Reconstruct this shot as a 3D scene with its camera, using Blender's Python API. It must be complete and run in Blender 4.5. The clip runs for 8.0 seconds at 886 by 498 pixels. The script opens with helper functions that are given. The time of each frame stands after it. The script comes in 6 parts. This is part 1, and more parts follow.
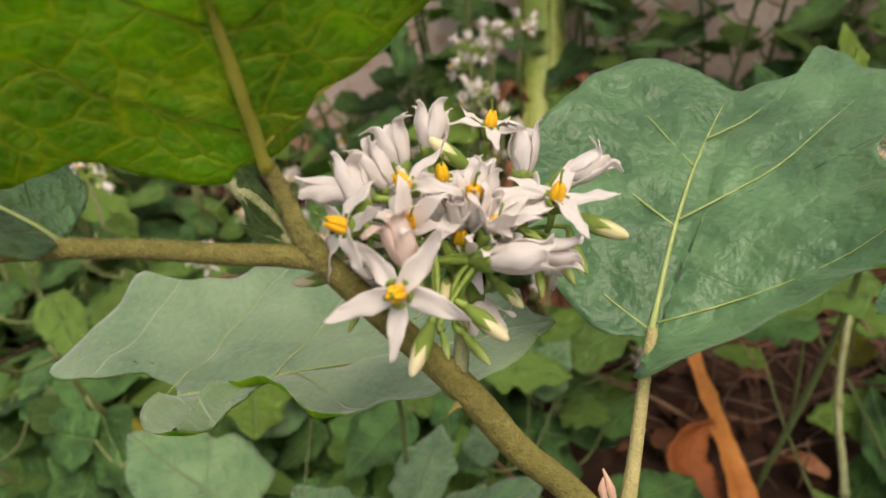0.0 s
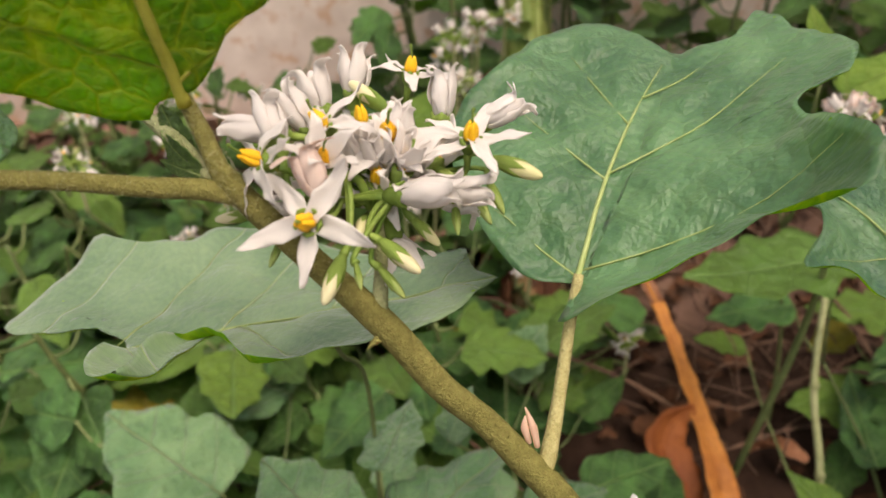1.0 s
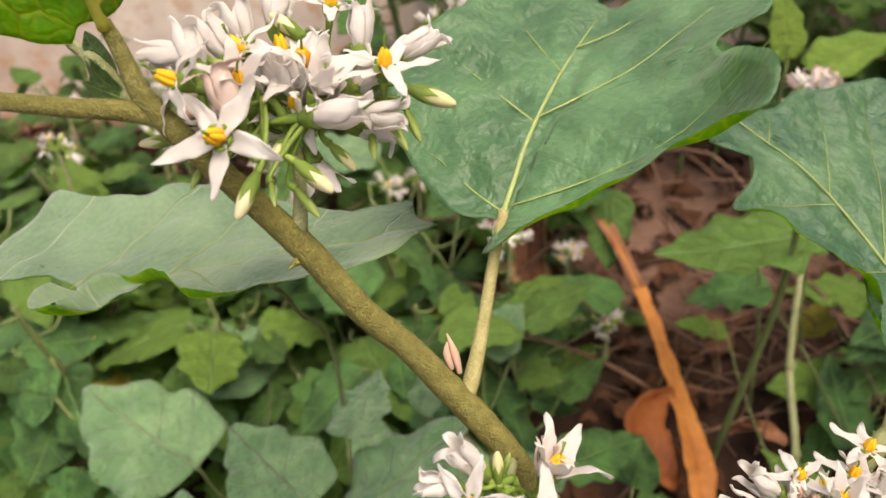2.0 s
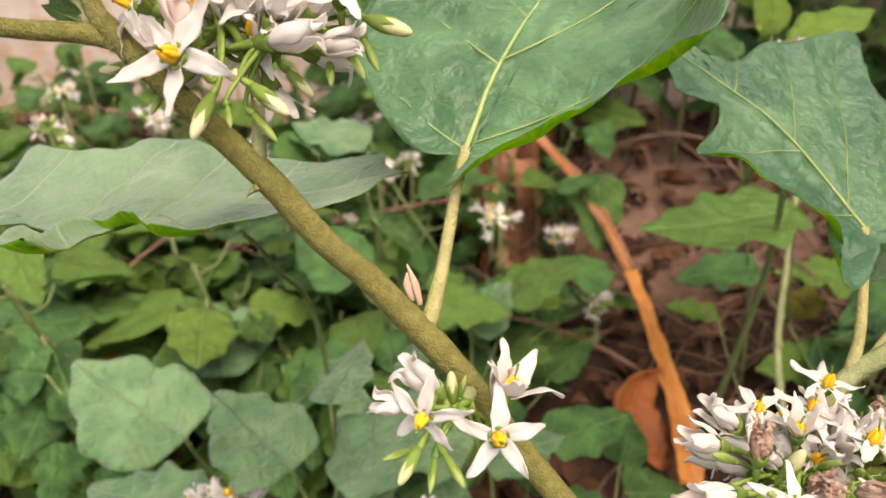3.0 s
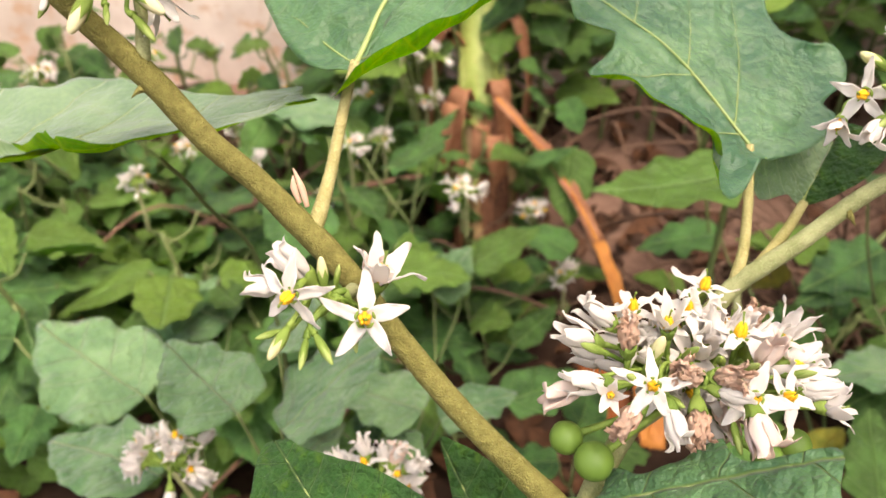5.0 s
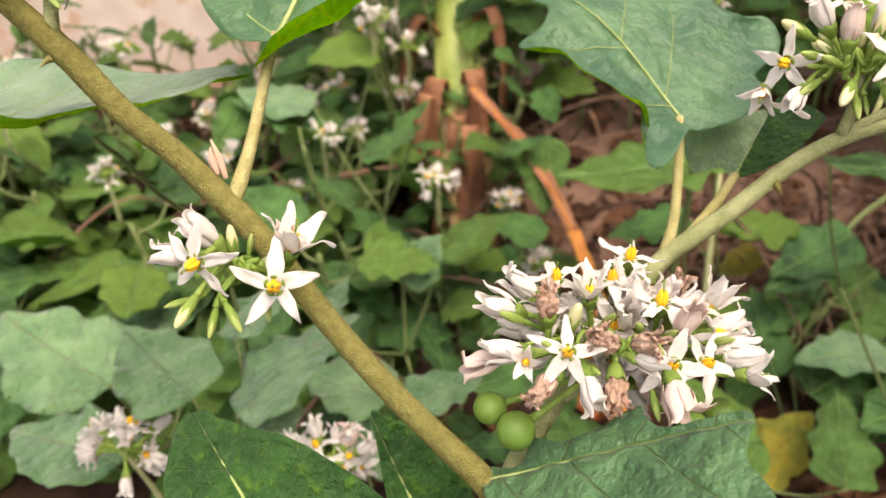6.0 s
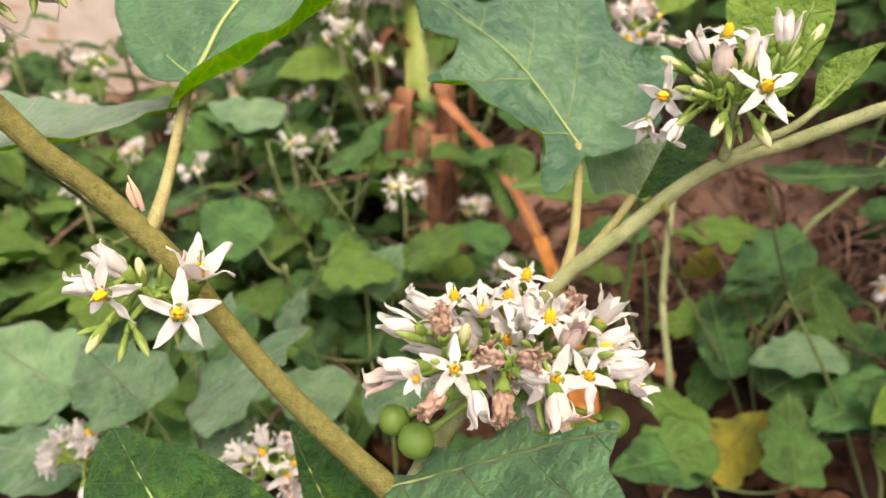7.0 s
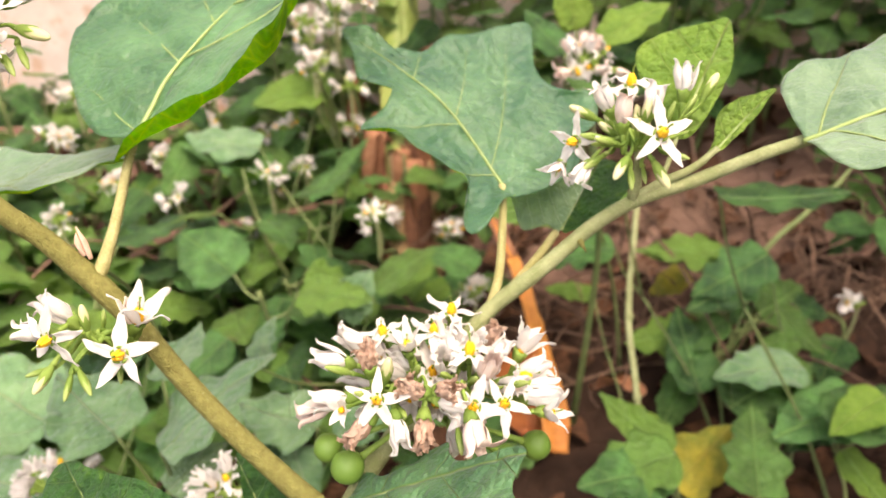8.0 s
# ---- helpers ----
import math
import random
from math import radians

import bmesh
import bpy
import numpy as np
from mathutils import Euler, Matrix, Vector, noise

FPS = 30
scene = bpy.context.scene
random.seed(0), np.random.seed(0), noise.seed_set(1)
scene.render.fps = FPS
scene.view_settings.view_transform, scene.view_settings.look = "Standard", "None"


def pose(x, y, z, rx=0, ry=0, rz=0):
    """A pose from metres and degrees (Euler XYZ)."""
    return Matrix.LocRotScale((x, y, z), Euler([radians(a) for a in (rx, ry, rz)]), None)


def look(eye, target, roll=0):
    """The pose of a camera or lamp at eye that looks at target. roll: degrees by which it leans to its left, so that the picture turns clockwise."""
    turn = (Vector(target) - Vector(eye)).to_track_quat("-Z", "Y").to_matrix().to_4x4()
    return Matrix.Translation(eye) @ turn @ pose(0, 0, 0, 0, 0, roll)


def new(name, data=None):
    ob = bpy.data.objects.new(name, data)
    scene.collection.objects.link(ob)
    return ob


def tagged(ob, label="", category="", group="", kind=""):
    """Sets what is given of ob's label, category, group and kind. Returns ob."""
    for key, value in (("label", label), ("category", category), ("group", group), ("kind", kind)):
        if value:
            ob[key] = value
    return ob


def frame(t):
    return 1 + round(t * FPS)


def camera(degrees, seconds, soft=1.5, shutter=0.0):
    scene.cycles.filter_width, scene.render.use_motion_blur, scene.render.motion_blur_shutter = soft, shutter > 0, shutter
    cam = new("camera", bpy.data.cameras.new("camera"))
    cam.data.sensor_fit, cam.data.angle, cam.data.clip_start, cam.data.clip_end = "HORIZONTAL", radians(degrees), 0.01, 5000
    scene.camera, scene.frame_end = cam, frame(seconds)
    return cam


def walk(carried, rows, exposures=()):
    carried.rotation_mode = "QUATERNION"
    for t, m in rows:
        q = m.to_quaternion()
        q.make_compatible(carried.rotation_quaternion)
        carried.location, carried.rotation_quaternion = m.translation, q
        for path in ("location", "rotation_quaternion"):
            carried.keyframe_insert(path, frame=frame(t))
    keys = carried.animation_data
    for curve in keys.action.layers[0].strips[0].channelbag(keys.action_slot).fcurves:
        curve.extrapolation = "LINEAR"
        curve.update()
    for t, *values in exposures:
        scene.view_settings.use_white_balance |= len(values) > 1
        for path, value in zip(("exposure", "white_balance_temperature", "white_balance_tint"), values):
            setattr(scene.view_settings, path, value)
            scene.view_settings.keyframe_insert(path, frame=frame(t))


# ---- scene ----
cam = camera(62.1, 8.0)
METRES, EYE, TILT, LEAN, TURN = 0.2, 0.55, -32.0, 0.0, 0.0
ROWS = [
    (0.0, 0.0, 0.0, 0.0, 0.0, 0.0, 0.0),
    (0.5, 0.0316, -0.0387, -0.026, 0.01, 0.11, -0.11),
    (1.0, 0.0885, -0.0266, -0.0669, 0.13, 0.12, -0.03),
    (1.5, 0.1432, -0.0393, -0.1111, 0.25, 0.29, -0.0),
    (3.0, 0.237, -0.0683, -0.2414, 0.52, 0.51, 0.05),
    (3.5, 0.2664, -0.0725, -0.2763, 0.56, 0.51, 0.05),
    (4.0, 0.3367, -0.0989, -0.3119, 0.71, 0.63, 0.14),
    (5.5, 0.4223, -0.1106, -0.3867, 0.58, 0.19, 0.62),
    (6.0, 0.4893, -0.1116, -0.4018, 0.27, 0.09, 0.89),
    (6.5, 0.5595, -0.1401, -0.388, -0.02, -0.01, 1.27),
    (7.0, 0.6217, -0.1894, -0.3719, -0.13, 0.15, 1.67),
    (7.5, 0.6574, -0.2369, -0.3435, -0.46, 0.64, 2.33),
    (8.0, 0.7322, -0.2778, -0.3403, -0.39, 1.31, 2.87),
]
walk(cam, [(t, pose(0, 0, EYE, TILT, LEAN, TURN) @ pose(METRES * x, METRES * y, METRES * z, 90 + pitch, roll, yaw)) for t, x, y, z, yaw, pitch, roll in ROWS],
     [(t, e, 7450, 15) for t, e in ((0.0, 0.88), (1.0, 1.06), (1.5, 1.18), (3.0, 1.45), (4.0, 1.74), (5.5, 1.74), (6.5, 1.47), (7.0, 1.52), (8.0, 1.92))])
cam.data.dof.use_dof = True
cam.data.dof.focus_distance = 0.185
cam.data.dof.aperture_fstop = 17.0

# ---- light ----
world = bpy.data.worlds.new("sky")
scene.world = world
world.use_nodes = True
wn = world.node_tree
sky = wn.nodes.new("ShaderNodeTexSky")
sky.sky_type = "NISHITA"
sky.sun_disc = False
sky.sun_elevation, sky.sun_rotation = radians(66), radians(138)
sky.air_density, sky.dust_density = 1.4, 3.0
wn.nodes["Background"].inputs["Strength"].default_value = 0.15
haze = wn.nodes.new("ShaderNodeHueSaturation")
haze.inputs["Saturation"].default_value = 0.5
wn.links.new(sky.outputs[0], haze.inputs["Color"])
wn.links.new(haze.outputs[0], wn.nodes["Background"].inputs["Color"])
sun = new("sun", bpy.data.lights.new("sun", "SUN"))
sun.data.energy, sun.data.angle, sun.data.color = 1.4, radians(44), (1.0, 0.94, 0.84)
sun.matrix_world = look((0.9, -0.75, 3.0), (0, 0.2, 0))

# ---- plan: points are given along the first line of sight (right, ahead, up from the first eye) ----
BASE = pose(0, 0, EYE, TILT, LEAN, TURN)
ROT = BASE.to_3x3()


def P(x, y, z):
    return BASE @ Vector((x, y, z))


def D(x, y, z):
    return (ROT @ Vector((x, y, z))).normalized()


def ground_z(x, y):
    t = min(max((y - 0.3) / 1.3, 0.0), 1.0)
    return 0.22 * t * t * (3 - 2 * t) + 0.012 * noise.noise(Vector((x * 5, y * 5, 0.3)))


rnd = random.Random(11)
WORLD = {}


# ---- materials ----
class Nodes:
    """A small wrapper round a material's node tree."""

    def __init__(self, name):
        self.mat = bpy.data.materials.new(name)
        self.mat.use_nodes = True
        self.t = self.mat.node_tree
        self.t.nodes.clear()
        self.out = self.t.nodes.new("ShaderNodeOutputMaterial")

    def n(self, kind, **kw):
        node = self.t.nodes.new("ShaderNode" + kind)
        for k, v in kw.items():
            if k in node.inputs:
                self.put(node.inputs[k], v)
        return node

    def put(self, socket, v):
        if isinstance(v, bpy.types.NodeSocket):
            self.t.links.new(v, socket)
        else:
            socket.default_value = v

    def math(self, op, a, b=0.0, c=0.0):
        node = self.t.nodes.new("ShaderNodeMath")
        node.operation = op
        for s, v in zip(node.inputs, (a, b, c)):
            self.put(s, v)
        return node.outputs[0]

    def mix(self, f, a, b):
        node = self.t.nodes.new("ShaderNodeMix")
        node.data_type = "RGBA"
        self.put(node.inputs["Factor"], f)
        self.put(node.inputs["A"], a)
        self.put(node.inputs["B"], b)
        return node.outputs["Result"]

    def ramp(self, f, lo, hi):
        node = self.t.nodes.new("ShaderNodeMapRange")
        self.put(node.inputs["Value"], f)
        node.inputs["From Min"].default_value, node.inputs["From Max"].default_value = lo, hi
        return node.outputs["Result"]

    def noise(self, scale, detail=4.0, coord=None, kind="TexNoise"):
        node = self.t.nodes.new("ShaderNode" + kind)
        node.inputs["Scale"].default_value = scale
        if "Detail" in node.inputs:
            node.inputs["Detail"].default_value = detail
        if coord is not None:
            self.t.links.new(coord, node.inputs["Vector"])
        return node

    def bump(self, height, strength, distance):
        node = self.t.nodes.new("ShaderNodeBump")
        node.inputs["Strength"].default_value, node.inputs["Distance"].default_value = strength, distance
        self.t.links.new(height, node.inputs["Height"])
        return node.outputs["Normal"]

    def finish(self, shader):
        self.t.links.new(shader, self.out.inputs["Surface"])
        return self.mat


def rgb(r, g, b):
    return (r, g, b, 1.0)


def leaf_material(name, dark, light, vein, through_colour, thin, rough, vein_width=0.011, net=0.35, blotch=None, felt=0.04, vary=None, relief=1.0, laterals=0.75, gloss=0.34):
    """A leaf blade: midrib, side veins and a fine net by the blade's own coordinates, light shining through."""
    m = Nodes(name)
    uv = m.n("UVMap").outputs["UV"]
    sep = m.n("SeparateXYZ", Vector=uv)
    u, v = sep.outputs["X"], sep.outputs["Y"]
    a = m.math("ABSOLUTE", v)
    side = m.math("MULTIPLY", m.math("SIGN", v), 0.018)
    p = m.math("SUBTRACT", m.math("SUBTRACT", u, m.math("MULTIPLY", a, 0.62)), m.math("ADD", m.math("MULTIPLY", m.math("MULTIPLY", a, a), 0.45), 0.06))
    wob = m.noise(9.0, 2.0, uv).outputs["Fac"]
    p = m.math("ADD", m.math("ADD", p, side), m.math("MULTIPLY", m.math("SUBTRACT", wob, 0.5), 0.03))
    off = m.math("ABSOLUTE", m.math("SUBTRACT", m.math("FRACT", m.math("MULTIPLY", p, 3.7)), 0.5))
    off = m.math("DIVIDE", m.math("SUBTRACT", 0.5, off), 3.7)
    lateral = m.math("SUBTRACT", 1.0, m.math("MINIMUM", m.math("DIVIDE", off, vein_width * 0.6), 1.0))
    middle = m.math("SUBTRACT", 1.0, m.math("MINIMUM", m.math("DIVIDE", a, vein_width), 1.0))
    main = m.math("MAXIMUM", m.math("MULTIPLY", lateral, laterals), m.math("MULTIPLY", middle, 1.0 if laterals else 0.0))
    bent = m.n("MixRGB", Fac=0.06, Color1=uv, Color2=m.noise(6.0, 3.0, uv).outputs["Color"]).outputs[0]
    coarse = m.noise(9.0, kind="TexVoronoi", coord=bent)
    coarse.feature = "DISTANCE_TO_EDGE"
    close = m.noise(27.0, kind="TexVoronoi", coord=bent)
    close.feature = "DISTANCE_TO_EDGE"
    wide_lines = m.math("SUBTRACT", 1.0, m.math("MINIMUM", m.math("DIVIDE", coarse.outputs["Distance"], 0.045), 1.0))
    thin_lines = m.math("SUBTRACT", 1.0, m.math("MINIMUM", m.math("DIVIDE", close.outputs["Distance"], 0.09), 1.0))
    mesh_lines = m.math("MAXIMUM", wide_lines, m.math("MULTIPLY", thin_lines, 0.45))
    veins = m.math("MAXIMUM", main, m.math("MULTIPLY", mesh_lines, net))
    info = m.n("ObjectInfo")
    big = m.noise(3.2, 3.0, uv).outputs["Fac"]
    grain = m.noise(60.0, 5.0, uv).outputs["Fac"]
    tone = m.math("ADD", m.math("MULTIPLY", m.ramp(big, 0.34, 0.66), 0.8), m.math("MULTIPLY", m.math("SUBTRACT", grain, 0.5), 0.5))
    tone = m.math("ADD", tone, m.math("MULTIPLY", m.math("SUBTRACT", info.outputs["Random"], 0.5), 0.8 if vary else 0.4))
    col = m.mix(m.ramp(tone, 0.0, 1.0), rgb(*dark), rgb(*light))
    if vary:
        hue = m.math("FRACT", m.math("MULTIPLY", info.outputs["Random"], 7.31))
        col = m.mix(m.math("MULTIPLY", m.math("MULTIPLY", hue, hue), 0.85), col, rgb(*vary))
    if blotch:
        spot = m.ramp(m.noise(7.0, 4.0, uv).outputs["Fac"], 0.56, 0.70)
        col = m.mix(m.math("MULTIPLY", spot, 0.8), col, rgb(*blotch))
    col = m.mix(veins, col, rgb(*vein))
    height = m.math("ADD", m.math("MULTIPLY", veins, -1.0), m.math("ADD", m.math("MULTIPLY", grain, 0.35), m.math("MULTIPLY", big, 1.2)))
    pucker = m.noise(14.0, 3.0, uv).outputs["Fac"]
    height = m.math("ADD", height, m.math("MULTIPLY", pucker, 2.4))
    height = m.math("ADD", height, m.math("MULTIPLY", m.math("MINIMUM", coarse.outputs["Distance"], 0.3), 1.2))
    nrm = m.bump(height, 0.9, 0.0022 * relief)
    b = m.n("BsdfPrincipled", **{"Base Color": col, "Roughness": m.math("ADD", rough, m.math("MULTIPLY", m.math("SUBTRACT", grain, 0.5), 0.25)), "Normal": nrm, "Specular IOR Level": gloss})
    b.inputs["Sheen Weight"].default_value = felt
    b.inputs["Sheen Roughness"].default_value = 0.5
    tcol = m.mix(m.ramp(m.math("ADD", big, m.math("MULTIPLY", grain, 0.5)), 0.5, 1.0), rgb(*[c * 0.45 for c in through_colour]), rgb(*through_colour))
    tcol = m.mix(m.math("MULTIPLY", veins, 0.8), tcol, rgb(min(1, through_colour[0] * 1.9), min(1, through_colour[1] * 1.35), through_colour[2] * 2))
    tr = m.n("BsdfTranslucent", Color=tcol)
    mix = m.n("MixShader", Fac=thin)
    m.t.links.new(b.outputs[0], mix.inputs[1])
    m.t.links.new(tr.outputs[0], mix.inputs[2])
    return m.finish(mix.outputs[0])


def plain_material(name, c1, c2, scale, rough, bump=0.3, distance=0.0006, thin=0.0, through_colour=None, fine=8.0, specular=0.4, speckle=None, metal=0.0):
    """Two tones in coarse and fine noise, relief, and if wished some light through it."""
    m = Nodes(name)
    co = m.n("TexCoord").outputs["Object"]
    info = m.n("ObjectInfo")
    big = m.noise(scale, 4.0, co).outputs["Fac"]
    small = m.noise(scale * fine, 5.0, co).outputs["Fac"]
    f = m.math("ADD", m.math("MULTIPLY", m.ramp(big, 0.3, 0.7), 0.65), m.math("MULTIPLY", m.ramp(small, 0.3, 0.7), 0.35))
    f = m.math("ADD", f, m.math("MULTIPLY", m.math("SUBTRACT", info.outputs["Random"], 0.5), 0.4))
    col = m.mix(m.ramp(f, 0.1, 0.9), rgb(*c1), rgb(*c2))
    if speckle:
        col = m.mix(m.math("MULTIPLY", m.ramp(m.noise(scale * fine * 1.7, 3.0, co).outputs["Fac"], 0.55, 0.68), 0.55), col, rgb(*speckle))
    nrm = m.bump(m.math("ADD", small, big), bump, distance)
    b = m.n("BsdfPrincipled", **{"Base Color": col, "Roughness": rough, "Normal": nrm, "Specular IOR Level": specular, "Metallic": metal})
    if not thin:
        return m.finish(b.outputs[0])
    tr = m.n("BsdfTranslucent", Color=rgb(*(through_colour or c2)))
    mix = m.n("MixShader", Fac=thin)
    m.t.links.new(b.outputs[0], mix.inputs[1])
    m.t.links.new(tr.outputs[0], mix.inputs[2])
    return m.finish(mix.outputs[0])


TOP = leaf_material("leaf_upper_side", (0.016, 0.074, 0.026), (0.092, 0.205, 0.086), (0.22, 0.31, 0.11), (0.44, 0.74, 0.02), 0.30, 0.38, net=0.10, felt=0.14, relief=0.6, laterals=0.0, gloss=0.44)
TOP_WAVY = leaf_material("leaf_upper_side_wavy", (0.014, 0.066, 0.024), (0.080, 0.185, 0.075), (0.17, 0.26, 0.08), (0.44, 0.74, 0.02), 0.30, 0.38, net=0.12, felt=0.10, relief=0.9, gloss=0.42)
TOP_MID = leaf_material("leaf_upper_side_bluish", (0.026, 0.095, 0.045), (0.120, 0.230, 0.110), (0.21, 0.30, 0.12), (0.44, 0.74, 0.02), 0.30, 0.38, net=0.10, felt=0.15, relief=0.6, gloss=0.42, laterals=0.0)
# pale leaf colour; on the flat leaf its lightness paints the sky's sheen
TOP_PALE = leaf_material("leaf_upper_side_pale_sheen", (0.105, 0.185, 0.095), (0.25, 0.34, 0.20), (0.27, 0.36, 0.17), (0.44, 0.74, 0.04), 0.30, 0.42, net=0.08, felt=0.4, relief=0.4)
TOP_THIN = leaf_material("leaf_upper_side_thin", (0.05, 0.12, 0.02), (0.10, 0.19, 0.05), (0.25, 0.30, 0.06), (0.66, 0.95, 0.16), 0.35, 0.45, net=0.3)
UNDER = leaf_material("leaf_under_side", (0.055, 0.175, 0.014), (0.15, 0.32, 0.035), (0.42, 0.48, 0.06), (0.52, 0.98, 0.010), 0.70, 0.60, 0.014, 0.85)
TOP_DEEP = leaf_material("leaf_upper_side_deep", (0.010, 0.052, 0.008), (0.036, 0.125, 0.020), (0.15, 0.26, 0.09), (0.14, 0.34, 0.02), 0.28, 0.36, net=0.2, blotch=(0.09, 0.19, 0.012))
YOUNG = leaf_material("leaf_young", (0.15, 0.28, 0.03), (0.26, 0.39, 0.06), (0.38, 0.46, 0.14), (0.40, 0.58, 0.03), 0.42, 0.5, net=0.2)
FIELD = leaf_material("leaf_field", (0.004, 0.032, 0.008), (0.080, 0.205, 0.052), (0.19, 0.32, 0.10), (0.24, 0.58, 0.010), 0.30, 0.40, 0.016, 0.2, vary=(0.125, 0.210, 0.022), felt=0.02, gloss=0.36)
FIELD_PALE = leaf_material("leaf_field_pale", (0.070, 0.180, 0.066), (0.20, 0.335, 0.150), (0.24, 0.33, 0.13), (0.30, 0.52, 0.03), 0.32, 0.45, 0.012, 0.15, felt=0.3)
FIELD_UNDER = leaf_material("leaf_field_under", (0.080, 0.165, 0.04), (0.15, 0.25, 0.075), (0.24, 0.32, 0.09), (0.26, 0.50, 0.012), 0.42, 0.62, 0.015, 0.4)
YELLOW = leaf_material("leaf_turning_yellow", (0.16, 0.20, 0.025), (0.46, 0.34, 0.03), (0.42, 0.34, 0.07), (0.45, 0.38, 0.02), 0.35, 0.55, blotch=(0.13, 0.21, 0.025))
PETAL = plain_material("petal_white", (0.70, 0.655, 0.63), (0.79, 0.75, 0.72), 240.0, 0.6, 0.35, 0.0003, 0.46, (0.90, 0.85, 0.80), 5.0, 0.25)
PETAL_PINK = plain_material("petal_fading", (0.74, 0.54, 0.46), (0.84, 0.72, 0.65), 160.0, 0.65, 0.5, 0.0004, 0.3, (0.75, 0.56, 0.47), 6.0, 0.2)
WILTED = plain_material("petal_wilted", (0.66, 0.42, 0.30), (0.86, 0.66, 0.54), 260.0, 0.75, 0.6, 0.0004, 0.5, (0.88, 0.64, 0.50), 5.0, 0.15)
CREAM = plain_material("bud_cream", (0.55, 0.54, 0.24), (0.72, 0.65, 0.43), 220.0, 0.55, 0.3, 0.0003, 0.2, (0.7, 0.64, 0.33), 5.0, 0.3)
BUDGREEN = plain_material("bud_green", (0.22, 0.31, 0.06), (0.42, 0.49, 0.17), 220.0, 0.55, 0.3, 0.0003, 0.25, (0.45, 0.55, 0.1), 5.0)
ANTHER = plain_material("anther_yellow", (0.80, 0.36, 0.006), (0.90, 0.55, 0.02), 500.0, 0.5, 0.5, 0.0002, fine=4.0)
SEPAL = plain_material("sepal_green", (0.11, 0.20, 0.025), (0.29, 0.39, 0.08), 300.0, 0.55, 0.5, 0.0003, 0.25, (0.30, 0.46, 0.04), 5.0)
STEM = plain_material("stem_felted", (0.150, 0.136, 0.038), (0.250, 0.228, 0.070), 420.0, 0.78, 1.0, 0.0009, fine=4.5, specular=0.15, speckle=(0.115, 0.055, 0.024))
STEM_PALE = plain_material("stem_pale", (0.19, 0.21, 0.085), (0.36, 0.37, 0.19), 120.0, 0.75, 1.0, 0.0007, fine=13.0, specular=0.15, speckle=(0.23, 0.16, 0.10))
PETIOLE = plain_material("petiole_tan", (0.24, 0.215, 0.075), (0.43, 0.38, 0.18), 120.0, 0.75, 0.9, 0.0007, fine=12.0, specular=0.15, speckle=(0.25, 0.16, 0.07))
FUZZ = plain_material("stem_hair", (0.5, 0.47, 0.3), (0.62, 0.6, 0.42), 400.0, 0.8, 0.0, thin=0.3, through_colour=(0.6, 0.58, 0.35))
VEIN = plain_material("vein_pale", (0.24, 0.32, 0.09), (0.36, 0.43, 0.16), 200.0, 0.6, 0.3, 0.0003, 0.2, (0.45, 0.5, 0.08))
VEIN_UNDER = plain_material("vein_under", (0.36, 0.35, 0.05), (0.52, 0.49, 0.10), 200.0, 0.65, 0.3, 0.0003, 0.45, (0.85, 0.80, 0.06))
BERRY = plain_material("berry_green", (0.06, 0.125, 0.018), (0.13, 0.21, 0.035), 130.0, 0.45, 0.2, 0.0002, specular=0.35, speckle=(0.11, 0.23, 0.04))
FIELD_STEM = plain_material("field_stem", (0.06, 0.09, 0.025), (0.16, 0.19, 0.065), 60.0, 0.7, 0.5, 0.0006, fine=10.0)
TWIG = plain_material("twig_brown", (0.045, 0.023, 0.014), (0.19, 0.105, 0.065), 50.0, 0.85, 0.8, 0.001, fine=8.0)
WALL = plain_material("wall_plaster", (0.46, 0.33, 0.26), (0.86, 0.72, 0.63), 1.3, 0.9, 0.5, 0.004, fine=18.0, specular=0.2, speckle=(0.55, 0.27, 0.12))


# dark tone for the unseen wall that blocks sky light
SHADE_WALL = plain_material("shade_wall_dark", (0.05, 0.06, 0.035), (0.17, 0.15, 0.11), 3.0, 0.95, 0.6, 0.004, fine=14.0, specular=0.15)


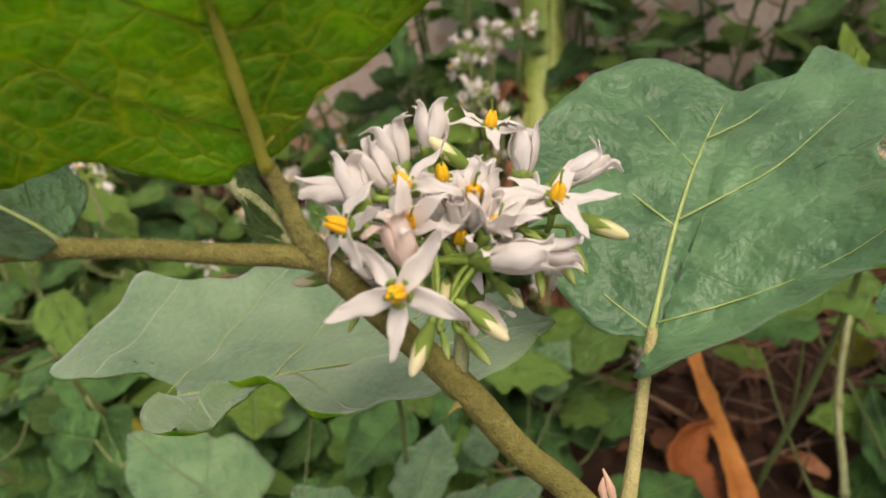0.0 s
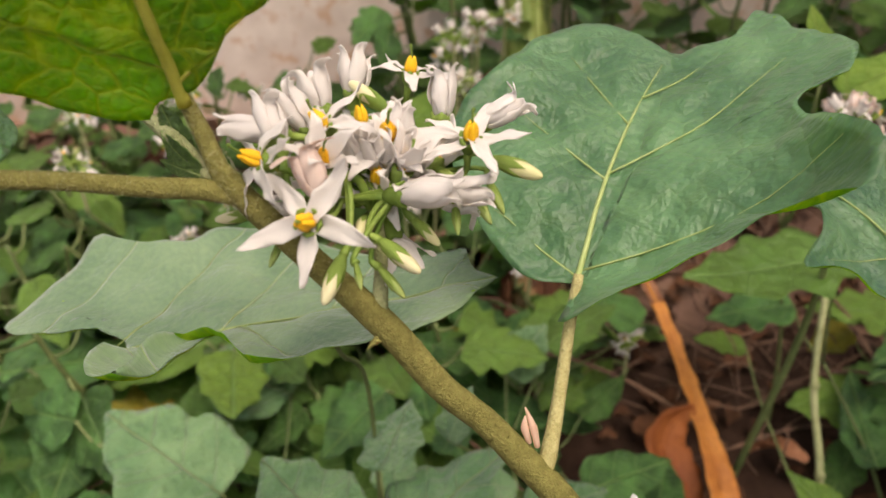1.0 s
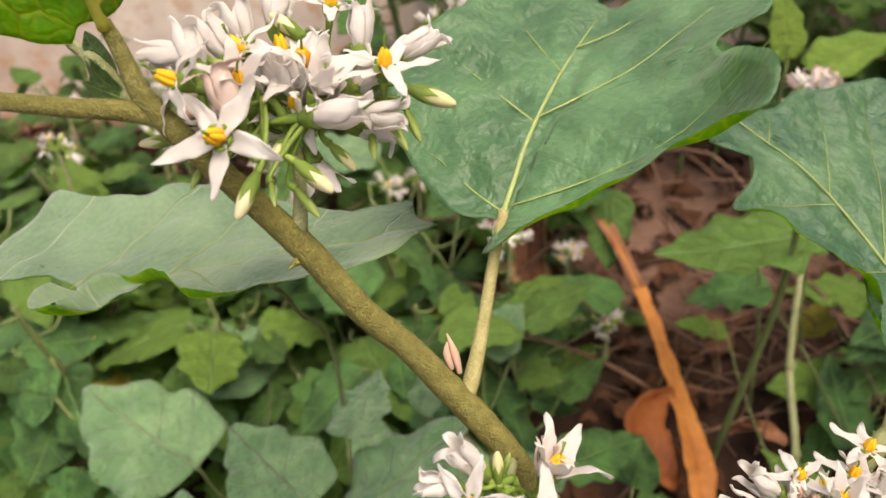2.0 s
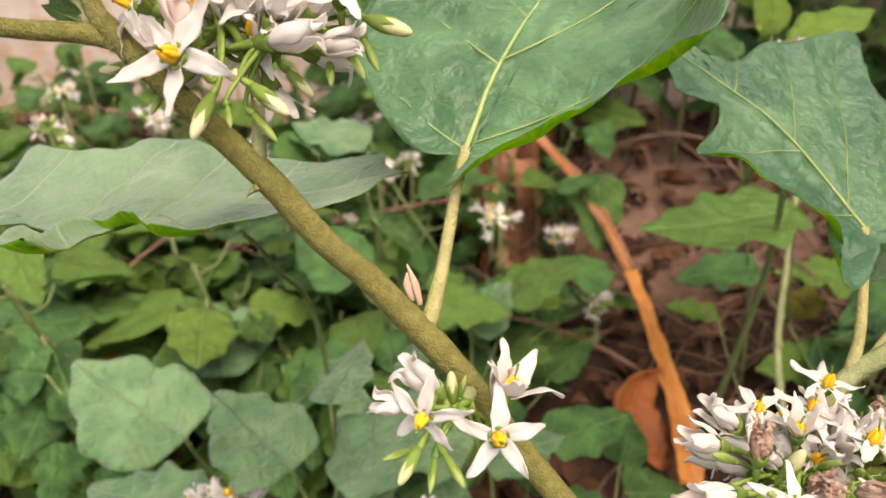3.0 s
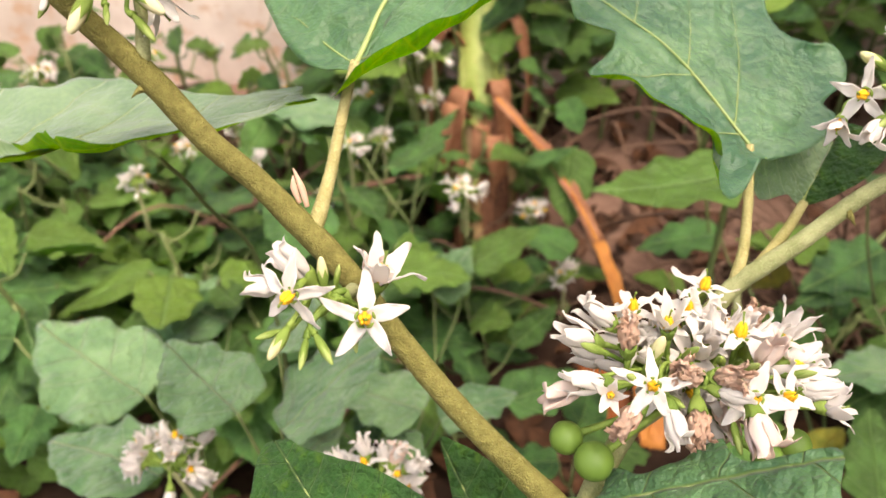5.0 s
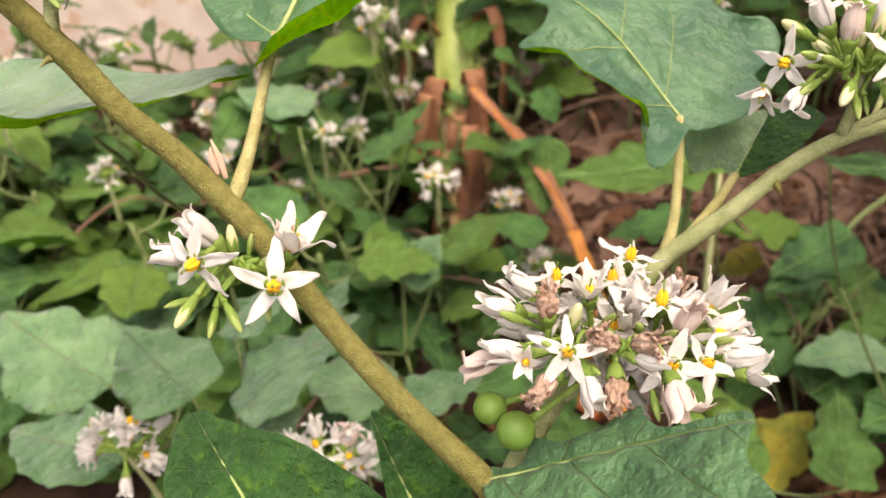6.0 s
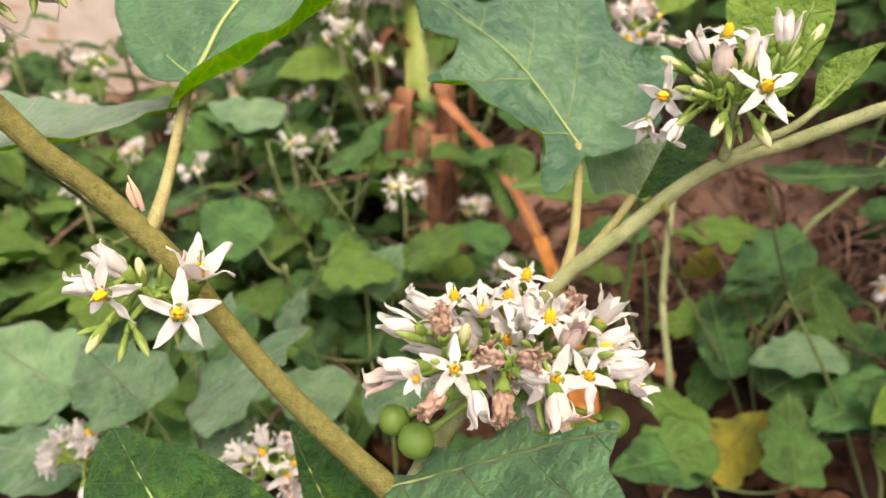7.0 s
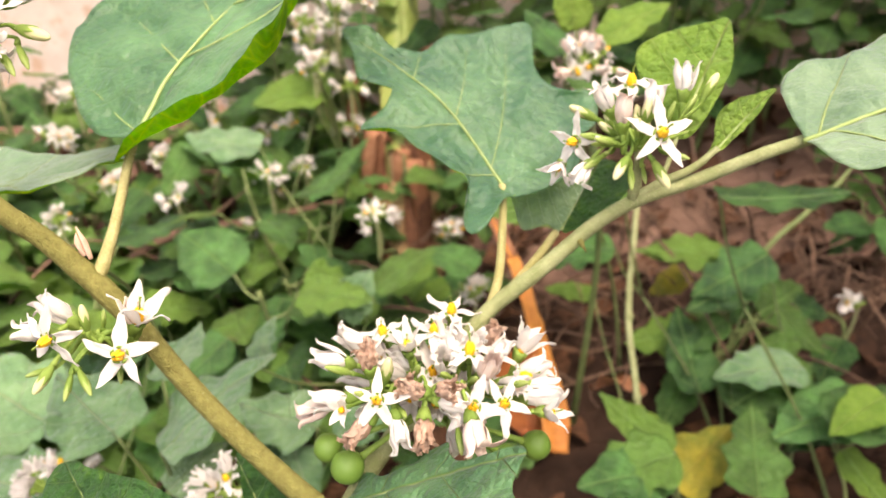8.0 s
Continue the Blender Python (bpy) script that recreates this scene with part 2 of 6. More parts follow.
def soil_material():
    """Soil painted near-black for the deep shade under the weeds, bare and pinkish further back."""
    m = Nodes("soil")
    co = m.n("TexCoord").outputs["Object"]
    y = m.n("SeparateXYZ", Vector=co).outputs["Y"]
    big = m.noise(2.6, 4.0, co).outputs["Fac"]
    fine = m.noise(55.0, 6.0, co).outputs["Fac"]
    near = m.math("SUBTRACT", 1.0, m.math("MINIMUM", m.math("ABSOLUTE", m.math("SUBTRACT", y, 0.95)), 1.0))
    # dry: share of bare pinkish soil; elsewhere the shaded tone shows
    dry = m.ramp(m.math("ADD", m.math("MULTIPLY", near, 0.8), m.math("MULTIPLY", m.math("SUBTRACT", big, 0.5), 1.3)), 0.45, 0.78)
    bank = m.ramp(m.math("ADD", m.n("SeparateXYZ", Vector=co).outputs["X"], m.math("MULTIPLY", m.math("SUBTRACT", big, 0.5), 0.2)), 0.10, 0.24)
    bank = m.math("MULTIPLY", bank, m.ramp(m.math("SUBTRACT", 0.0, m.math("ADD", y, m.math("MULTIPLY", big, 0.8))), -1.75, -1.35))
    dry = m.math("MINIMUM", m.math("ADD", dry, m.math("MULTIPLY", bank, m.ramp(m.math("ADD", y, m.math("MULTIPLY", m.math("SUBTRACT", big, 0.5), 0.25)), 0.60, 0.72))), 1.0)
    # near-black tone carries the shade below the leaves
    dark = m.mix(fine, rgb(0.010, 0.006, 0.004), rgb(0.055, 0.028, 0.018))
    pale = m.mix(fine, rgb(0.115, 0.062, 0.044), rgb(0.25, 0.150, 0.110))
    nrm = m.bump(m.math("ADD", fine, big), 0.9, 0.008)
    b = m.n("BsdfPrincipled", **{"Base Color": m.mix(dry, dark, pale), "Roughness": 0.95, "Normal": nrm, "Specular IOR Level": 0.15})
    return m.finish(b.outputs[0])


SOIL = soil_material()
LITTER = plain_material("leaf_litter", (0.020, 0.009, 0.005), (0.13, 0.055, 0.026), 14.0, 0.85, 0.6, 0.002, fine=9.0, specular=0.2)
DRY = plain_material("dry_leaf_orange", (0.30, 0.095, 0.018), (0.60, 0.25, 0.05), 16.0, 0.65, 0.6, 0.0015, 0.22, (0.75, 0.32, 0.04), 9.0, speckle=(0.30, 0.11, 0.03))
BANANA = plain_material("pseudostem_green", (0.17, 0.24, 0.035), (0.42, 0.46, 0.14), 14.0, 0.5, 0.5, 0.001, fine=9.0, speckle=(0.30, 0.25, 0.08))
FROND = plain_material("banana_frond", (0.045, 0.12, 0.02), (0.09, 0.20, 0.035), 12.0, 0.45, 0.4, 0.002, 0.25, (0.25, 0.45, 0.03), 10.0)
TAN = plain_material("dry_sheath_tan", (0.26, 0.15, 0.065), (0.52, 0.35, 0.18), 22.0, 0.7, 0.8, 0.002, fine=8.0, specular=0.25)
EMBER = plain_material("dry_leaf_ember", (0.14, 0.034, 0.008), (0.34, 0.10, 0.018), 18.0, 0.7, 0.6, 0.0015, 0.2, (0.6, 0.2, 0.02), 9.0)
RUST = plain_material("dry_leaf_rust", (0.17, 0.060, 0.026), (0.42, 0.20, 0.11), 24.0, 0.72, 0.8, 0.002, 0.2, (0.5, 0.2, 0.07), 8.0, 0.25)
SHEATH = plain_material("dry_sheath", (0.075, 0.026, 0.013), (0.30, 0.13, 0.065), 26.0, 0.75, 0.8, 0.002, fine=8.0, specular=0.25)


# ---- mesh helpers ----
def part(name, verts, faces, mats, parent, at=None, label="", indices=None, uvs=None, m=None):
    """One mesh object. With at, verts are world points and at becomes the origin; with m, verts are local to the pose m."""
    data = bpy.data.meshes.new(name)
    if at is not None:
        verts = [Vector(v) - at for v in verts]
        m = Matrix.Translation(at)
    data.from_pydata([tuple(v) for v in verts], [], faces)
    for mt in mats if isinstance(mats, (list, tuple)) else [mats]:
        data.materials.append(mt)
    if indices:
        data.polygons.foreach_set("material_index", indices)
    if uvs:
        layer = data.uv_layers.new(name="UVMap")
        loops = np.zeros(len(data.loops), dtype=np.int32)
        data.loops.foreach_get("vertex_index", loops)
        layer.data.foreach_set("uv", np.array(uvs, dtype=np.float32)[loops].ravel())
    data.polygons.foreach_set("use_smooth", [True] * len(data.polygons))
    data.update()
    return place(name, data, parent, m or Matrix.Identity(4), label)


def place(name, data, parent, m, label=""):
    ob = new(name, data)
    WORLD[ob.name] = m
    if parent is not None:
        ob.parent = parent
        ob.matrix_basis = WORLD[parent.name].inverted() @ m
    else:
        ob.matrix_basis = m
    if label:
        tagged(ob, label)
    return ob


def thing(name, at, label, category, group="", kind=""):
    ob = place(name, None, None, Matrix.Translation(at))
    ob.empty_display_size = 0.01
    return tagged(ob, label, category, group, kind)


def smooth_line(pts, steps=6):
    """A Catmull-Rom line through points."""
    pts = [Vector(p) for p in pts]
    if len(pts) < 3:
        return [pts[0].lerp(pts[-1], i / steps) for i in range(steps + 1)]
    ext = [pts[0] * 2 - pts[1]] + pts + [pts[-1] * 2 - pts[-2]]
    out = []
    for i in range(1, len(ext) - 2):
        p0, p1, p2, p3 = ext[i - 1:i + 3]
        for k in range(steps):
            t = k / steps
            out.append(0.5 * (2 * p1 + (p2 - p0) * t + (2 * p0 - 5 * p1 + 4 * p2 - p3) * t * t + (3 * p1 - p0 - 3 * p2 + p3) * t ** 3))
    out.append(pts[-1])
    return out


def tube_data(pts, radii, segs=8, steps=5, rough=0.0, seed=0):
    line = smooth_line(pts, steps)
    n = len(line)
    verts, faces = [], []
    side = None
    for i, p in enumerate(line):
        tan = (line[min(i + 1, n - 1)] - line[max(i - 1, 0)]).normalized()
        if side is None:
            side = tan.orthogonal().normalized()
        side = (side - tan * side.dot(tan)).normalized()
        up = tan.cross(side)
        f = i / (n - 1) * (len(radii) - 1)
        k = min(int(f), len(radii) - 2)
        r = radii[k] * (1 - f + k) + radii[k + 1] * (f - k)
        for s in range(segs):
            a = 2 * math.pi * s / segs
            rr = r * (1 + rough * noise.noise(Vector((p.x * 300 + seed, p.y * 300 + s, p.z * 300)))) if rough else r
            verts.append(p + (side * math.cos(a) + up * math.sin(a)) * rr)
    for i in range(n - 1):
        for s in range(segs):
            a, b = i * segs + s, i * segs + (s + 1) % segs
            faces.append((a, b, b + segs, a + segs))
    faces.append(tuple(range(segs - 1, -1, -1)))
    faces.append(tuple(range((n - 1) * segs, n * segs)))
    return verts, faces


def tube(name, pts, radii, mat, parent, segs=8, steps=5, label="", rough=0.0):
    pts = [Vector(p) for p in pts]
    v, f = tube_data(pts, radii, segs, steps, rough)
    return part(name, v, f, mat, parent, pts[0], label)


# ---- leaves ----
def closed_curve(pts, count):
    """count points evenly along a closed smooth curve."""
    n = len(pts)
    fine = []
    for i in range(n):
        p0, p1, p2, p3 = (np.array(pts[(i + k) % n], float) for k in (-1, 0, 1, 2))
        for k in range(8):
            t = k / 8
            fine.append(0.5 * (2 * p1 + (p2 - p0) * t + (2 * p0 - 5 * p1 + 4 * p2 - p3) * t * t + (3 * p1 - p0 - 3 * p2 + p3) * t ** 3))
    fine = np.array(fine + fine[:1])
    run = np.concatenate([[0], np.cumsum(np.linalg.norm(np.diff(fine, axis=0), axis=1))])
    at = np.linspace(0, run[-1], count, endpoint=False)
    return np.stack([np.interp(at, run, fine[:, 0]), np.interp(at, run, fine[:, 1])], 1)


def inside(poly, x, y):
    hit, n = False, len(poly)
    for i in range(n):
        (x1, y1), (x2, y2) = poly[i], poly[i - 1]
        if (y1 > y) != (y2 > y) and x < (x2 - x1) * (y - y1) / (y2 - y1) + x1:
            hit = not hit
    return hit


def blade_height(u, v, s, cup, bend, wave, seed, curl=(0.0, 0.0)):
    h = 4 * bend * u * (1 - u) + (cup[0] if v > 0 else cup[1]) * v * v
    h += 0.015 * noise.noise(Vector((u * 5 + seed, v * 5, 0.5))) + 0.010 * noise.noise(Vector((u * 13 + seed, v * 13, 2.5)))
    ang = math.atan2(v, u - 0.45)
    h += wave * min(1.0, max(0.0, (u + 0.02) / 0.18)) * s ** 3 * noise.noise(Vector((math.cos(ang) * 2.2 + seed, math.sin(ang) * 2.2, 7.0)))
    h -= 0.007 * math.exp(-(v / 0.02) ** 2)
    rim = max(0.0, (s - 0.76) / 0.24)
    fade = min(1.0, max(0.0, (0.62 - u) / 0.25))
    h += (curl[0] if v > 0 else curl[1]) * min(1.0, abs(v) / 0.09) * fade * rim * rim * (1.0 + 0.8 * noise.noise(Vector((u * 4.0, v * 4.0, seed + 3.0))))
    h += 0.0065 * noise.noise(Vector((u * 20 + seed, v * 22, 1.5))) * min(1.0, abs(v) * 12)
    return h


def vein_lines(edge, bow=0.0):
    """Side veins leaving the midrib in pairs and bending towards the tip."""
    lines = []
    for k in range(4):
        for sg in (1, -1):
            u0 = 0.064 + k / 3.7 - 0.018 * sg
            pts, off = [], bow * math.sin(math.pi * u0)
            for i in range(14):
                a = i * 0.045
                u = u0 + 0.62 * a + 0.45 * a * a
                if i > 0 and not inside(edge, u + 0.03, a * sg * 1.08):
                    break
                pts.append((u, a * sg + off * (1 - i / 14)))
            if len(pts) >= 4 and inside(edge, u0 + 0.04, 0.03 * sg):
                lines.append(pts)
    return lines


def quilt(u, v, veins):
    """The blade's swelling between its veins."""
    if not veins:
        return 0.0
    best = abs(v)
    for line in veins:
        for (x1, y1), (x2, y2) in zip(line, line[1:]):
            dx, dy = x2 - x1, y2 - y1
            t = min(1.0, max(0.0, ((u - x1) * dx + (v - y1) * dy) / (dx * dx + dy * dy)))
            best = min(best, math.hypot(u - x1 - t * dx, v - y1 - t * dy))
    f = min(1.0, best / 0.085)
    return 0.013 * f * f * (3 - 2 * f)


def blade_mesh(name, outline, length, cup=(0.1, 0.1), bend=0.03, wave=0.05, seed=0.0, count=110, rings=14, mats=None, thick=0.0004, centre=(0.42, 0.0), curl=(0.0, 0.0), veins=()):
    edge = closed_curve(outline, count)
    c = np.array(centre)
    verts, uvs = [], []
    for sheet in (0, 1):
        verts.append(None)
        uvs.append(centre)
        verts[-1] = Vector((c[0] * length, c[1] * length, blade_height(c[0], c[1], 0, cup, bend, wave, seed) * length - sheet * thick))
        for r in range(1, rings + 1):
            s = (r / rings) ** 0.85
            for e in edge:
                q = c + s * (e - c)
                z = (blade_height(q[0], q[1], s, cup, bend, wave, seed, curl) + quilt(q[0], q[1], veins)) * length
                verts.append(Vector((q[0] * length, q[1] * length, z - sheet * thick * (1.0 if r < rings else 0.5))))
                uvs.append((q[0], q[1]))
    faces, idx = [], []
    size = 1 + rings * count
    ccw = sum(edge[i][0] * edge[(i + 1) % count][1] - edge[(i + 1) % count][0] * edge[i][1] for i in range(count)) > 0
    for sheet in (0, 1):
        o = sheet * size
        flip = ccw == (sheet == 1)
        for i in range(count):
            j = (i + 1) % count
            f = (o, o + 1 + i, o + 1 + j)
            faces.append(f[::-1] if flip else f)
            idx.append(sheet)
            for r in range(rings - 1):
                a, b = o + 1 + r * count, o + 1 + (r + 1) * count
                f = (a + i, b + i, b + j, a + j)
                faces.append(f[::-1] if flip else f)
                idx.append(sheet)
    e0 = 1 + (rings - 1) * count
    for i in range(count):
        j = (i + 1) % count
        f = (e0 + i, size + e0 + i, size + e0 + j, e0 + j)
        faces.append(f if ccw else f[::-1])
        idx.append(0)
    data = bpy.data.meshes.new(name)
    data.from_pydata([tuple(v) for v in verts], [], faces)
    for mt in mats or (TOP, UNDER):
        data.materials.append(mt)
    data.polygons.foreach_set("material_index", idx)
    layer = data.uv_layers.new(name="UVMap")
    loops = np.zeros(len(data.loops), dtype=np.int32)
    data.loops.foreach_get("vertex_index", loops)
    layer.data.foreach_set("uv", np.array(uvs, dtype=np.float32)[loops].ravel())
    data.polygons.foreach_set("use_smooth", [True] * len(data.polygons))
    data.update()
    return data, edge


def reach(edge, centre, u, v):
    """How far a place on the blade lies between the centre (0) and the rim (1)."""
    dx, dy = u - centre[0], v - centre[1]
    for (x1, y1), (x2, y2) in zip(edge, np.roll(edge, -1, axis=0)):
        ex, ey = x2 - x1, y2 - y1
        det = dx * ey - dy * ex
        if abs(det) < 1e-12:
            continue
        t = ((x1 - centre[0]) * ey - (y1 - centre[1]) * ex) / det
        k = ((x1 - centre[0]) * dy - (y1 - centre[1]) * dx) / det
        if t > 0 and 0 <= k <= 1:
            return min(1.0, 1.0 / t)
    return 0.3


def leaf_pose(base, tip, normal):
    x = (tip - base).normalized()
    z = (normal - x * normal.dot(x)).normalized()
    y = z.cross(x)
    return Matrix(((x.x, y.x, z.x, base.x), (x.y, y.y, z.y, base.y), (x.z, y.z, z.z, base.z), (0, 0, 0, 1)))


def big_leaf(parent, base, tip, normal, outline, cup=(0.1, 0.1), bend=0.03, wave=0.03, seed=0.0, mats=None, label="", rib=0.0009, centre=(0.42, 0.0), vein_mat=None, side_veins=True, name="leaf", curl=(0.0, 0.0), rib_from=-0.01, lines=None, bow=0.0, swell=True):
    """A near leaf with its midrib and side veins as raised cords. bow: how far the midrib swings sideways."""
    base, tip, normal = P(*base), P(*tip), D(*normal)
    length = (tip - base).length
    m = leaf_pose(base, tip, normal)
    edge = closed_curve(outline, 150)
    if lines is None:
        lines = vein_lines(edge, bow) if side_veins else []
    spine = [(u, bow * math.sin(math.pi * max(0.0, u))) for u in (rib_from, max(0.08, rib_from + 0.04), 0.2, 0.35, 0.5, 0.65, 0.76, 0.84, 0.93)]
    spine = [(u, v) for u, v in spine if u < 0.6 or inside(edge, u + 0.02, v)]
    data, _ = blade_mesh(name, outline, length, cup, bend, wave, seed, mats=mats, centre=centre, count=150, rings=22, curl=curl, veins=lines + [spine] if lines and swell else ())
    leaf = place(name, data, parent, m, label)

    lift = 0.00025 if lines else -0.0002

    def on(u, v):
        return Vector((u * length, v * length, blade_height(u, v, reach(edge, centre, u, v), cup, bend, wave, seed, curl) * length + lift))

    vm = vein_mat or VEIN
    v, f = tube_data([on(*q) for q in spine], [rib, rib * 0.8, rib * 0.6, rib * 0.4, rib * 0.15], 6, 4)
    part("midrib", v, f, vm, leaf, m=m)
    for line in lines:
        v, f = tube_data([on(*q) for q in line], [rib * 0.40, rib * 0.26, rib * 0.06], 5, 3)
        part("side_vein", v, f, vm, leaf, m=m)
    return leaf


def wild_outline(seed, width=0.42, lobes=2.6, depth=0.12):
    r = random.Random(seed)
    right, left = [], []
    for side in (left, right):
        ph = r.uniform(0, 6.28)
        for i in range(1, 13):
            u = i / 13
            w = width * math.sin(math.pi * u ** 0.62) ** 0.75 * (1 + depth * math.sin(6.283 * lobes * u + ph) + r.uniform(-0.05, 0.05))
            side.append((u - 0.08 * math.exp(-u * 7), w))
    return [(0.0, 0.0)] + left + [(1.02, 0.0)] + [(u, -w) for u, w in reversed(right)]


FIELD_LEAVES = []
for k in range(9):
    data, _ = blade_mesh("leaf", wild_outline(k * 7 + 3, 0.29 + 0.035 * (k % 4), 2.6 + 0.45 * (k % 3), 0.06 + 0.06 * (k % 3)), 0.09, (0.18 - 0.06 * (k % 4), 0.15 - 0.05 * (k % 3)), -0.03 + 0.03 * (k % 4), 0.06, k * 3.1, count=64, rings=8, mats=(FIELD, FIELD_UNDER))
    FIELD_LEAVES.append(data)
PALE_LEAVES = []
for k in range(4):
    data, _ = blade_mesh("leaf", wild_outline(k * 11 + 5, 0.35 + 0.03 * k, 3.2, 0.085), 0.09, (0.22 - 0.1 * k, 0.15), 0.05 - 0.02 * k, 0.11, k * 2.3, count=64, rings=8, mats=(FIELD_PALE, FIELD_UNDER))
    PALE_LEAVES.append(data)
YELLOW_LEAF, _ = blade_mesh("leaf", wild_outline(91, 0.36, 2.4, 0.1), 0.09, (0.3, 0.2), -0.08, 0.08, 5.0, count=64, rings=8, mats=(YELLOW, YELLOW))
YOUNG_LEAF, _ = blade_mesh("leaf", wild_outline(92, 0.34, 2.4, 0.06), 0.09, (0.3, 0.25), 0.04, 0.05, 8.0, count=64, rings=8, mats=(YOUNG, YOUNG))


# ---- ground and wall ----
def build_ground():
    xs = np.concatenate([np.linspace(-60, -3, 8), np.linspace(-2.6, 3.0, 90), np.linspace(3.5, 60, 8)])
    ys = np.concatenate([np.linspace(-60, -1.5, 6), np.linspace(-1.2, 2.6, 80), np.linspace(3, 90, 8)])
    verts = [(x, y, ground_z(x, y) + (0.008 * noise.noise(Vector((x * 30, y * 30, 4))) if -2 < x < 2.5 else 0)) for y in ys for x in xs]
    w = len(xs)
    faces = [(j * w + i, j * w + i + 1, (j + 1) * w + i + 1, (j + 1) * w + i) for j in range(len(ys) - 1) for i in range(w - 1)]
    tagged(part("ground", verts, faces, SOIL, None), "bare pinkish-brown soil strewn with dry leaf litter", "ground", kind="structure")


build_ground()


def build_wall():
    """A low plastered wall behind the bed, with a rounded coping."""
    prof = [(1.02, -0.1), (1.00, 0.9), (0.97, 0.93), (0.97, 1.0), (1.00, 1.03), (1.18, 1.03), (1.20, 1.0), (1.20, 0.93), (1.18, 0.9), (1.18, -0.1)]
    xs = np.linspace(-3.0, 3.4, 60)
    verts = [(x, y + 0.012 * noise.noise(Vector((x * 3, z * 3, 1))), z) for x in xs for y, z in prof]
    k = len(prof)
    faces = [(i * k + j, i * k + j + 1, (i + 1) * k + j + 1, (i + 1) * k + j) for i in range(len(xs) - 1) for j in range(k - 1)]
    faces += [tuple(range(k)), tuple(range((len(xs) - 1) * k + k - 1, (len(xs) - 1) * k - 1, -1))]
    tagged(part("wall_back", verts, faces, WALL, None), "weathered pinkish plaster wall behind the planted bed", "wall", kind="structure")


build_wall()


def build_shade_wall():
    """An unseen plain wall, added to hold back sky light from the right."""
    prof = [(1.30, -0.1), (1.28, 1.95), (1.25, 2.0), (1.25, 2.06), (1.50, 2.06), (1.50, 2.0), (1.47, 1.95), (1.47, -0.1)]
    ys = np.linspace(-1.6, 0.96, 30)
    verts = [(x + 0.012 * noise.noise(Vector((y * 3, z * 3, 5))), y, z) for y in ys for x, z in prof]
    k = len(prof)
    faces = [(i * k + j + 1, i * k + j, (i + 1) * k + j, (i + 1) * k + j + 1) for i in range(len(ys) - 1) for j in range(k - 1)]
    faces += [tuple(range(k - 1, -1, -1)), tuple(range((len(ys) - 1) * k, len(ys) * k))]
    tagged(part("wall_side", verts, faces, SHADE_WALL, None), "unseen dark wall added to shade the bed from the right", "wall", kind="structure")


build_shade_wall()


# ---- flowers ----
def sheet_mesh(name, rows, mat, thick):
    """A thin two-sided sheet from rows of points."""
    h, w = len(rows), len(rows[0])
    top = [Vector(p) for r in rows for p in r]
    nrm = []
    for i in range(h):
        for j in range(w):
            a = Vector(rows[min(i + 1, h - 1)][j]) - Vector(rows[max(i - 1, 0)][j])
            b = Vector(rows[i][min(j + 1, w - 1)]) - Vector(rows[i][max(j - 1, 0)])
            c = a.cross(b)
            nrm.append(c.normalized() if c.length > 1e-12 else Vector((0, 0, 1)))
    verts = top + [p - n * thick for p, n in zip(top, nrm)]
    o = h * w
    faces = []
    for i in range(h - 1):
        for j in range(w - 1):
            f = (i * w + j, (i + 1) * w + j, (i + 1) * w + j + 1, i * w + j + 1)
            faces += [f, tuple(o + k for k in reversed(f))]
    rim = [i * w for i in range(h)] + [(h - 1) * w + j for j in range(1, w)] + [i * w + w - 1 for i in range(h - 2, -1, -1)] + [j for j in range(w - 2, 0, -1)]
    for a, b in zip(rim, rim[1:] + rim[:1]):
        faces.append((b, a, a + o, b + o))
    data = bpy.data.meshes.new(name)
    data.from_pydata([tuple(v) for v in verts], [], faces)
    data.materials.append(mat)
    data.polygons.foreach_set("use_smooth", [True] * len(data.polygons))
    data.update()
    return data


